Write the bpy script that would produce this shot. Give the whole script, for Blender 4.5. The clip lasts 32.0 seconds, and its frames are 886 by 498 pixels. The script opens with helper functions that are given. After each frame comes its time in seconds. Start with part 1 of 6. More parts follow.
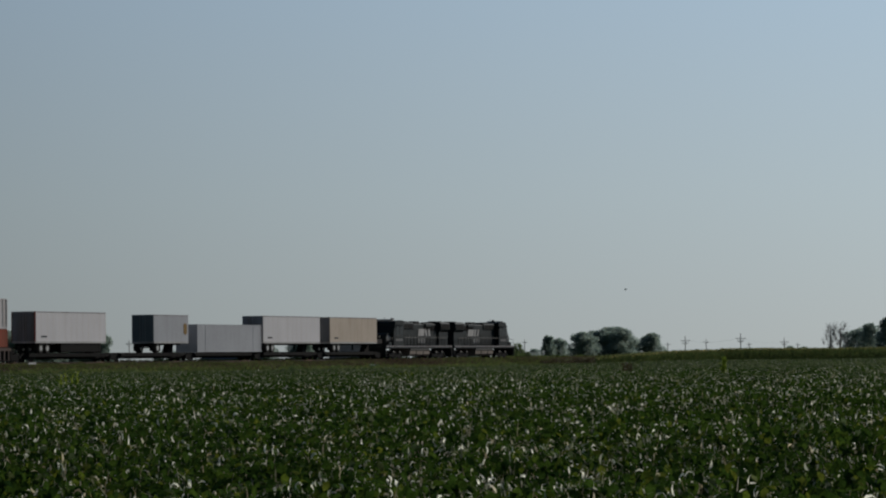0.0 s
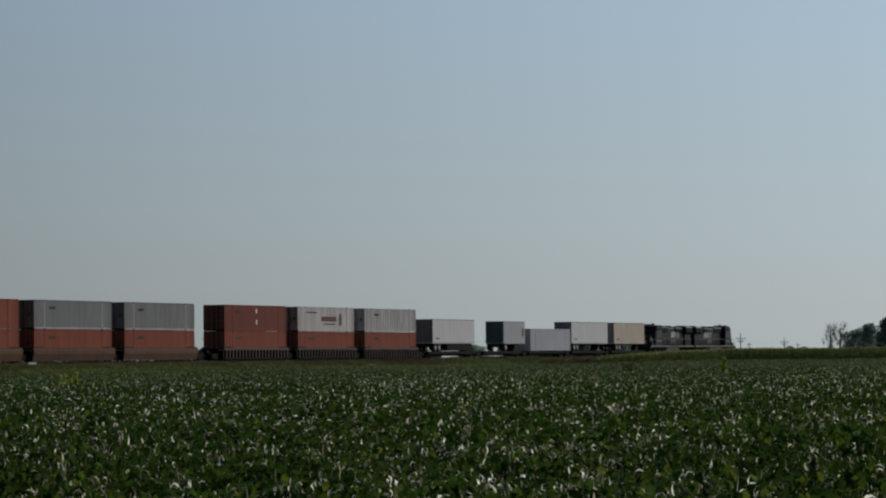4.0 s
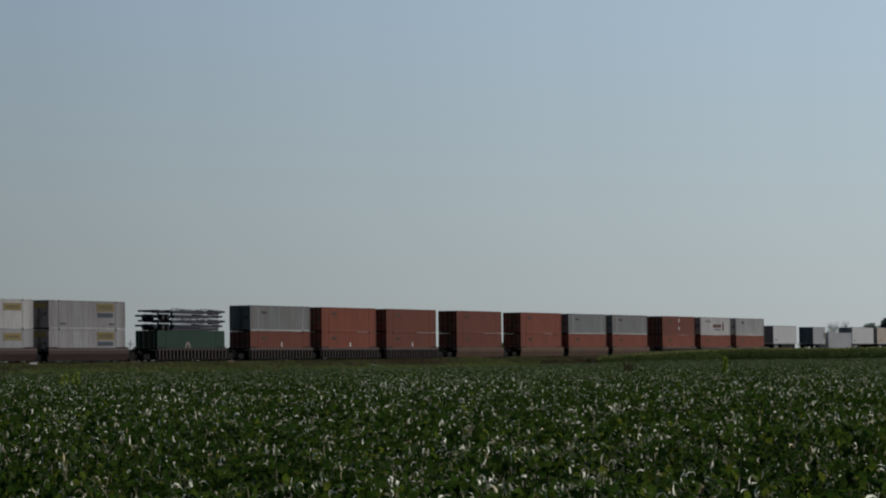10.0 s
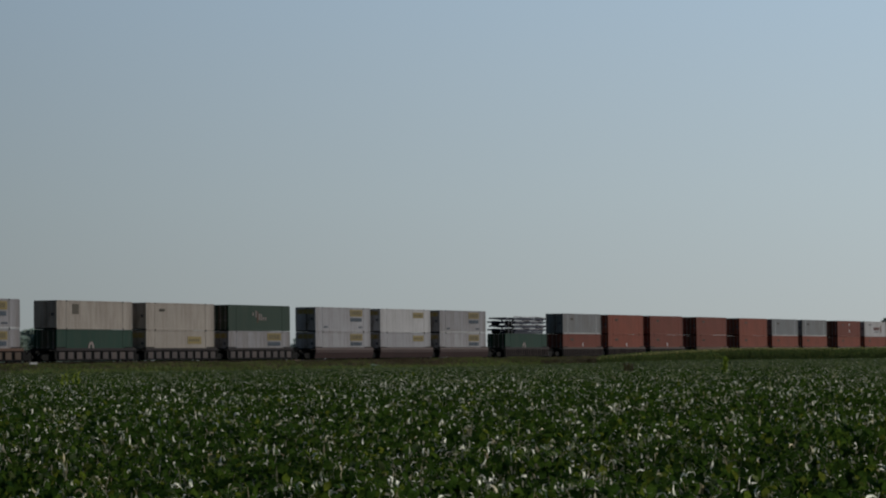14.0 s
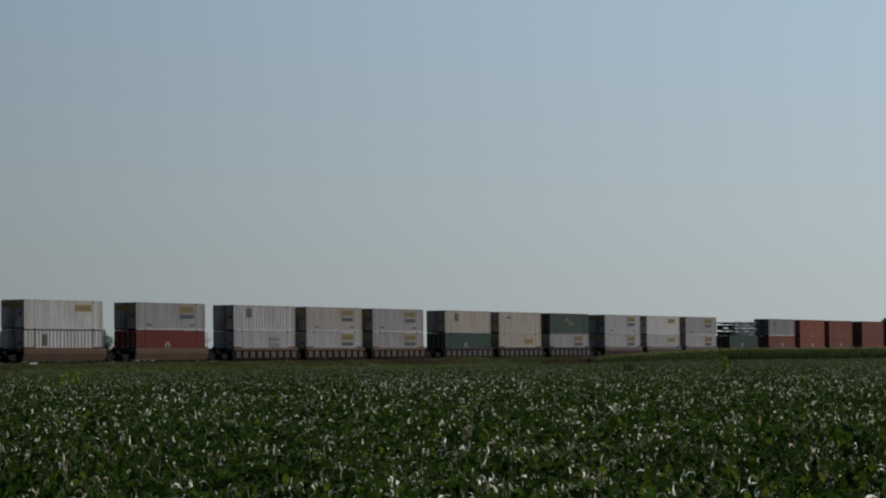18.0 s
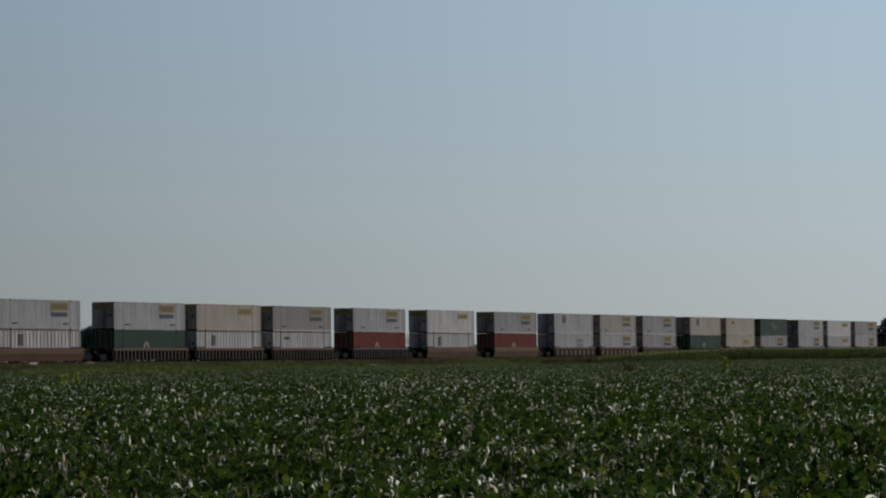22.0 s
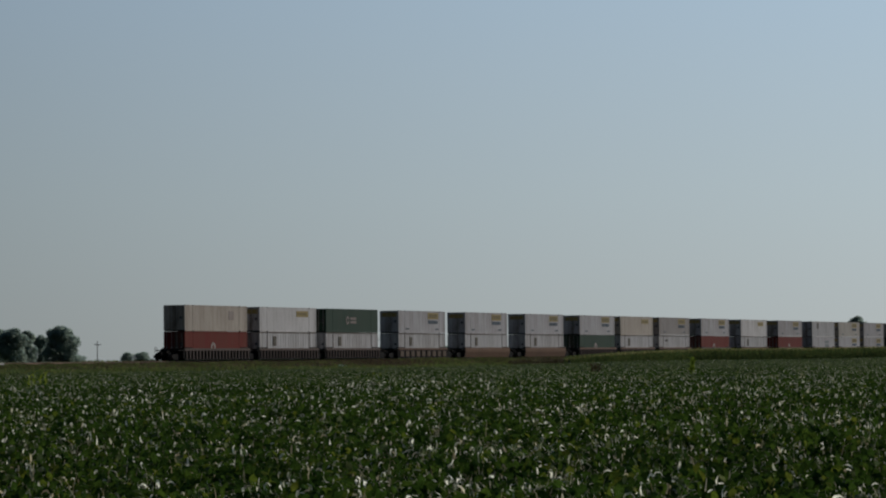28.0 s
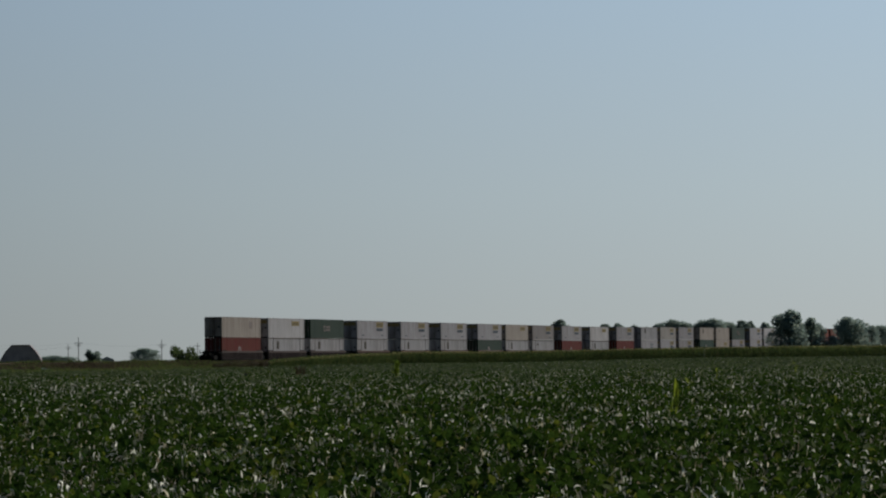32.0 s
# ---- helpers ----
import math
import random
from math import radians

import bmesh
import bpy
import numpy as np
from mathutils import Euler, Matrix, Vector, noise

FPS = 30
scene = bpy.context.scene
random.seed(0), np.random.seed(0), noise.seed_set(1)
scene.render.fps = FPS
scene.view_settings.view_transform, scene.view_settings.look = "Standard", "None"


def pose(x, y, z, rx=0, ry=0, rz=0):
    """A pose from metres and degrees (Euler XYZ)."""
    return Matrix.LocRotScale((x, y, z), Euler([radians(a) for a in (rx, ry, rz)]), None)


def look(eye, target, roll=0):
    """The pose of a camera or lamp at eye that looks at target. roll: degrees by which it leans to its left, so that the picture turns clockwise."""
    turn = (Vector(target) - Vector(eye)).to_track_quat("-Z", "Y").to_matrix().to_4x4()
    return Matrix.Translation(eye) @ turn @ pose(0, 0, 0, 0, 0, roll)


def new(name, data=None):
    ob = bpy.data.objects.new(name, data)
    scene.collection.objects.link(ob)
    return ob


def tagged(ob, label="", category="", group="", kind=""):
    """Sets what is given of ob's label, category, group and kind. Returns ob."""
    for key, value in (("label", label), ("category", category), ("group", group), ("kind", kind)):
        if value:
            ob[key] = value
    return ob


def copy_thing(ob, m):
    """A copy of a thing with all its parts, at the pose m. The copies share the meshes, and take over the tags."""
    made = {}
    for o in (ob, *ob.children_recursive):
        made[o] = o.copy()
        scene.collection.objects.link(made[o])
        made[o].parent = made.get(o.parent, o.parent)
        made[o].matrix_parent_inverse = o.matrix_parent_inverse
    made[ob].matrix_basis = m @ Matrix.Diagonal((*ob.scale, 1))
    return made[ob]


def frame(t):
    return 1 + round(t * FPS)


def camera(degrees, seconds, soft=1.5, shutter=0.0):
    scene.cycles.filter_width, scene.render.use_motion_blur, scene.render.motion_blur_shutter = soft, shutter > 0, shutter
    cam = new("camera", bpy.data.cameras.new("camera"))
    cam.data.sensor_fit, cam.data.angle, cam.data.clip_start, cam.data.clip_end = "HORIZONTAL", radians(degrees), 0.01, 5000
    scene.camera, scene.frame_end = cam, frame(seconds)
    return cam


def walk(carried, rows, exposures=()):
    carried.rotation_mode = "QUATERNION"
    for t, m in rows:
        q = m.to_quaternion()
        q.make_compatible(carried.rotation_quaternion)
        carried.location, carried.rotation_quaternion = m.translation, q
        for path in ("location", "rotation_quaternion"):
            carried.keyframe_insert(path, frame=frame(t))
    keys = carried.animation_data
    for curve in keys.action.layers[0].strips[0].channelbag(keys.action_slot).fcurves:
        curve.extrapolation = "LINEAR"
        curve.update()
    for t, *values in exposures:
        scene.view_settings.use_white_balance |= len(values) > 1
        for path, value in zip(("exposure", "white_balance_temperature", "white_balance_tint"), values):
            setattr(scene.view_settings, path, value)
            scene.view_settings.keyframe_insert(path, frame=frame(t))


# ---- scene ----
# Camera: a tripod at the edge of a soybean field; a slow pan to the right at the end.
EYE = (0.0, 0.0, 1.5)
FOV = 15.60
cam = camera(FOV, 32.0, soft=2.1)


def aim(yaw, pitch, roll):
    """A camera pose from the heading (degrees to the right of +y), the tilt and the lean."""
    a, b = radians(yaw), radians(pitch)
    way = Vector((math.sin(a) * math.cos(b), math.cos(a) * math.cos(b), math.sin(b)))
    return look(EYE, Vector(EYE) + way * 100, roll)


PAN = [
    (0.0, -0.018, 1.947, -0.61), (8.0, -0.018, 1.947, -0.61), (10.0, -0.038, 1.947, -0.61), (26.2, -0.038, 1.947, -0.61),
    (27.0, 0.03, 1.947, -0.61),
    (27.5, 0.232, 1.948, -0.62), (28.0, 0.540, 1.949, -0.62), (28.5, 1.182, 1.950, -0.63), (29.0, 1.990, 1.947, -0.62),
    (29.5, 2.745, 1.945, -0.62), (30.0, 3.533, 1.947, -0.63), (30.5, 4.420, 1.949, -0.63), (31.0, 4.932, 1.949, -0.63),
    (31.5, 5.364, 1.949, -0.64), (32.0, 5.767, 1.949, -0.64)]
walk(cam, [(t, aim(*r)) for t, *r in PAN], exposures=[(0.0, 0.05), (28.0, 0.05), (30.0, 0.03), (32.0, -0.08)])

# ------------------------------------------------------------------ light
SUN_AZ, SUN_EL = 45.0, 24.0          # degrees from +y towards +x, degrees above the horizon
world = bpy.data.worlds.new("sky")
scene.world = world
world.use_nodes = True
wn = world.node_tree.nodes
sky = wn.new("ShaderNodeTexSky")
sky.sky_type = "NISHITA"
sky.sun_disc = False
sky.sun_elevation, sky.sun_rotation = radians(SUN_EL), radians(SUN_AZ)
sky.air_density, sky.dust_density, sky.ozone_density = 1.0, 0.6, 2.5
# haze: a smooth pale layer that thins out with the height above the horizon
way = wn.new("ShaderNodeTexCoord")
split = wn.new("ShaderNodeSeparateXYZ")
haze = wn.new("ShaderNodeValToRGB")
for place, colour in ((0.0, (4.36, 4.86, 4.98)), (0.05, (4.24, 5.08, 5.54)), (0.12, (3.72, 4.92, 6.10)), (0.30, (1.4, 2.4, 3.6)), (1.0, (0.4, 0.9, 1.9))):
    k = haze.color_ramp.elements.new(place) if place not in (0.0, 1.0) else haze.color_ramp.elements[-int(place)]
    k.color = (*[c / 8 for c in colour], 1)
gain = wn.new("ShaderNodeMix")
gain.data_type, gain.blend_type = "RGBA", "MULTIPLY"
gain.inputs[0].default_value = 1.0
gain.inputs[7].default_value = (8, 8, 8, 1)
blend = wn.new("ShaderNodeMix")
blend.data_type = "RGBA"
blend.inputs[0].default_value = 0.95
# the haze is brighter towards the sun
glare = wn.new("ShaderNodeVectorMath")
glare.operation = "DOT_PRODUCT"
glare.inputs[1].default_value = (math.sin(radians(SUN_AZ)) * math.cos(radians(SUN_EL)), math.cos(radians(SUN_AZ)) * math.cos(radians(SUN_EL)), math.sin(radians(SUN_EL)))
lift = wn.new("ShaderNodeMapRange")
for i, value in enumerate((0.30, 1.0, 0.10, 1.82)):
    lift.inputs[i + 1].default_value = value
wl = world.node_tree.links
wl.new(way.outputs["Generated"], glare.inputs[0])
wl.new(glare.outputs["Value"], lift.inputs[0])
toned = wn.new("ShaderNodeVectorMath")
toned.operation = "SCALE"
wl.new(way.outputs["Generated"], split.inputs[0])
wl.new(split.outputs["Z"], haze.inputs[0])
wl.new(haze.outputs[0], gain.inputs[6])
wl.new(sky.outputs[0], blend.inputs[6])
wl.new(gain.outputs[2], toned.inputs[0])
least = wn.new("ShaderNodeMath")
least.operation = "MAXIMUM"
least.inputs[1].default_value = 0.36
wl.new(lift.outputs[0], least.inputs[0])
wl.new(least.outputs[0], toned.inputs["Scale"])
wl.new(toned.outputs[0], blend.inputs[7])
wl.new(blend.outputs[2], wn["Background"].inputs["Color"])
wn["Background"].inputs["Strength"].default_value = 0.0775
sun = new("sun", bpy.data.lights.new("sun", "SUN"))
sun.data.energy, sun.data.angle, sun.data.color = 2.6, radians(0.6), (1.0, 0.94, 0.85)
sun.matrix_world = look((0, 0, 0), (-math.sin(radians(SUN_AZ)) * math.cos(radians(SUN_EL)),
                                    -math.cos(radians(SUN_AZ)) * math.cos(radians(SUN_EL)), -math.sin(radians(SUN_EL))))
sun.location = (200, 200, 260)

# ------------------------------------------------------------------ materials
def node_mat(name, base, rough=0.7, metal=0.0, vary=0.15, scale=0.6, grain=12.0, bump=0.0, per="object", streaks=0.0, spec=0.08, dirt=0.0, soot=(0.12, 0.085, 0.065)):
    """Paint, soil or leaf: a base colour with variation at two scales, streaks of dirt, and fine relief."""
    m = bpy.data.materials.new(name)
    m.use_nodes = True
    nt = m.node_tree
    n, l = nt.nodes, nt.links
    bsdf = n["Principled BSDF"]
    bsdf.inputs["Roughness"].default_value = rough
    bsdf.inputs["Metallic"].default_value = metal
    bsdf.inputs["Specular IOR Level"].default_value = spec
    tc = n.new("ShaderNodeTexCoord")
    coarse = n.new("ShaderNodeTexNoise")
    coarse.inputs["Scale"].default_value = scale
    coarse.inputs["Detail"].default_value = 4
    fine = n.new("ShaderNodeTexNoise")
    fine.inputs["Scale"].default_value = grain
    fine.inputs["Detail"].default_value = 3
    l.new(tc.outputs["Object"], coarse.inputs["Vector"])
    l.new(tc.outputs["Object"], fine.inputs["Vector"])
    if per == "island":
        rnd = n.new("ShaderNodeNewGeometry").outputs["Random Per Island"]
    else:
        rnd = n.new("ShaderNodeObjectInfo").outputs["Random"]

    def math_node(op, a, b):
        k = n.new("ShaderNodeMath")
        k.operation = op
        for i, v in enumerate((a, b)):
            if isinstance(v, (int, float)):
                k.inputs[i].default_value = v
            else:
                l.new(v, k.inputs[i])
        return k.outputs[0]
    a = math_node("MULTIPLY", math_node("SUBTRACT", coarse.outputs[0], 0.5), 2.2 * vary)
    b = math_node("MULTIPLY", math_node("SUBTRACT", fine.outputs[0], 0.5), 1.2 * vary)
    c = math_node("MULTIPLY", math_node("SUBTRACT", rnd, 0.5), 1.2 * vary)
    val = math_node("ADD", math_node("ADD", math_node("ADD", a, b), c), 1.0)
    if streaks:
        mp = n.new("ShaderNodeMapping")
        mp.inputs["Scale"].default_value = (2.2, 2.2, 0.12)
        l.new(tc.outputs["Object"], mp.inputs["Vector"])
        st = n.new("ShaderNodeTexNoise")
        st.inputs["Scale"].default_value = 1.6
        st.inputs["Detail"].default_value = 5
        l.new(mp.outputs[0], st.inputs["Vector"])
        val = math_node("ADD", val, math_node("MULTIPLY", math_node("SUBTRACT", st.outputs[0], 0.55), streaks))
    hsv = n.new("ShaderNodeHueSaturation")
    hsv.inputs["Color"].default_value = (*base, 1)
    l.new(val, hsv.inputs["Value"])
    out = hsv.outputs[0]
    if dirt:
        # rusty grime in vertical runs, thicker in some places
        ms = n.new("ShaderNodeMapping")
        ms.inputs["Scale"].default_value = (0.9, 0.9, 0.16)
        l.new(tc.outputs["Object"], ms.inputs["Vector"])
        gr = n.new("ShaderNodeTexNoise")
        gr.inputs["Scale"].default_value = 1.3
        gr.inputs["Detail"].default_value = 7
        gr.inputs["Roughness"].default_value = 0.65
        l.new(ms.outputs[0], gr.inputs["Vector"])
        amount = n.new("ShaderNodeMapRange")
        for i, value in enumerate((0.42, 0.75, 0.0, dirt)):
            amount.inputs[i + 1].default_value = value
        l.new(math_node("ADD", gr.outputs[0], math_node("MULTIPLY", math_node("SUBTRACT", rnd, 0.5), 0.16)), amount.inputs[0])
        mixd = n.new("ShaderNodeMix")
        mixd.data_type = "RGBA"
        mixd.inputs[7].default_value = (*soot, 1)
        l.new(amount.outputs[0], mixd.inputs[0])
        l.new(out, mixd.inputs[6])
        out = mixd.outputs[2]
    l.new(out, bsdf.inputs["Base Color"])
    if bump:
        bp = n.new("ShaderNodeBump")
        bp.inputs["Strength"].default_value = bump
        bp.inputs["Distance"].default_value = 0.05
        l.new(fine.outputs[0], bp.inputs["Height"])
        l.new(bp.outputs[0], bsdf.inputs["Normal"])
    return m


def leaf_mat(name, base, pale, share, rough=0.45, gloss=0.4, glow=0.25, tint=(1, 1, 1)):
    """Leaves: green, each a little different, a share of them showing a pale silvery underside; some light passes through."""
    m = bpy.data.materials.new(name)
    m.use_nodes = True
    nt = m.node_tree
    n, l = nt.nodes, nt.links
    bsdf = n["Principled BSDF"]
    bsdf.inputs["Roughness"].default_value = rough
    bsdf.inputs["Specular IOR Level"].default_value = gloss
    geo = n.new("ShaderNodeNewGeometry")
    ramp = n.new("ShaderNodeValToRGB")
    e = ramp.color_ramp.elements
    e[0].position, e[0].color = 0.0, (base[0] * 0.65, base[1] * 0.7, base[2] * 0.7, 1)
    e[1].position, e[1].color = 1.0, (*pale, 1)
    k = ramp.color_ramp.elements.new(0.55 * (1 - share))
    k.color = (*base, 1)
    k = ramp.color_ramp.elements.new(1 - share)
    k.color = (base[0] * 1.5, base[1] * 1.3, base[2] * 1.15, 1)
    k = ramp.color_ramp.elements.new(min(0.999, 1 - share * 0.85))
    k.color = (*[p * 0.85 for p in pale], 1)
    l.new(geo.outputs["Random Per Island"], ramp.inputs[0])
    tc = n.new("ShaderNodeTexCoord")
    ns = n.new("ShaderNodeTexNoise")
    ns.inputs["Scale"].default_value = 0.09
    ns.inputs["Detail"].default_value = 3
    l.new(tc.outputs["Object"], ns.inputs["Vector"])
    mr = n.new("ShaderNodeMapRange")
    mr.inputs["From Min"].default_value, mr.inputs["From Max"].default_value = 0.3, 0.7
    mr.inputs["To Min"].default_value, mr.inputs["To Max"].default_value = 0.8, 1.2
    l.new(ns.outputs[0], mr.inputs[0])
    hsv = n.new("ShaderNodeHueSaturation")
    l.new(ramp.outputs[0], hsv.inputs["Color"])
    l.new(hsv.outputs[0], bsdf.inputs["Base Color"])
    fine = n.new("ShaderNodeTexNoise")
    fine.inputs["Scale"].default_value = 34.0
    fine.inputs["Detail"].default_value = 2
    l.new(tc.outputs["Object"], fine.inputs["Vector"])
    speck = n.new("ShaderNodeMapRange")
    speck.inputs["From Min"].default_value, speck.inputs["From Max"].default_value = 0.3, 0.7
    speck.inputs["To Min"].default_value, speck.inputs["To Max"].default_value = 0.6, 1.4
    l.new(fine.outputs[0], speck.inputs[0])
    mottle = n.new("ShaderNodeMath")
    mottle.operation = "MULTIPLY"
    l.new(mr.outputs[0], mottle.inputs[0])
    l.new(speck.outputs[0], mottle.inputs[1])
    l.new(mottle.outputs[0], hsv.inputs["Value"])
    # light through a blade comes out tinted: yellower on crops, paled for haze on trees
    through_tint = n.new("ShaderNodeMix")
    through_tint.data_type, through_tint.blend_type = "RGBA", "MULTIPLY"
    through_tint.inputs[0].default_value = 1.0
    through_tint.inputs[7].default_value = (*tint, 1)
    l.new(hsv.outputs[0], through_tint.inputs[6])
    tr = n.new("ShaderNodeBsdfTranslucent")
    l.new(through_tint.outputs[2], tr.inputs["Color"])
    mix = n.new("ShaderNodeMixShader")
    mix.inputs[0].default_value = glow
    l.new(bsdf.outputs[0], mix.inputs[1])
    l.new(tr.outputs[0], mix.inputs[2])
    l.new(mix.outputs[0], n["Material Output"].inputs["Surface"])
    return m


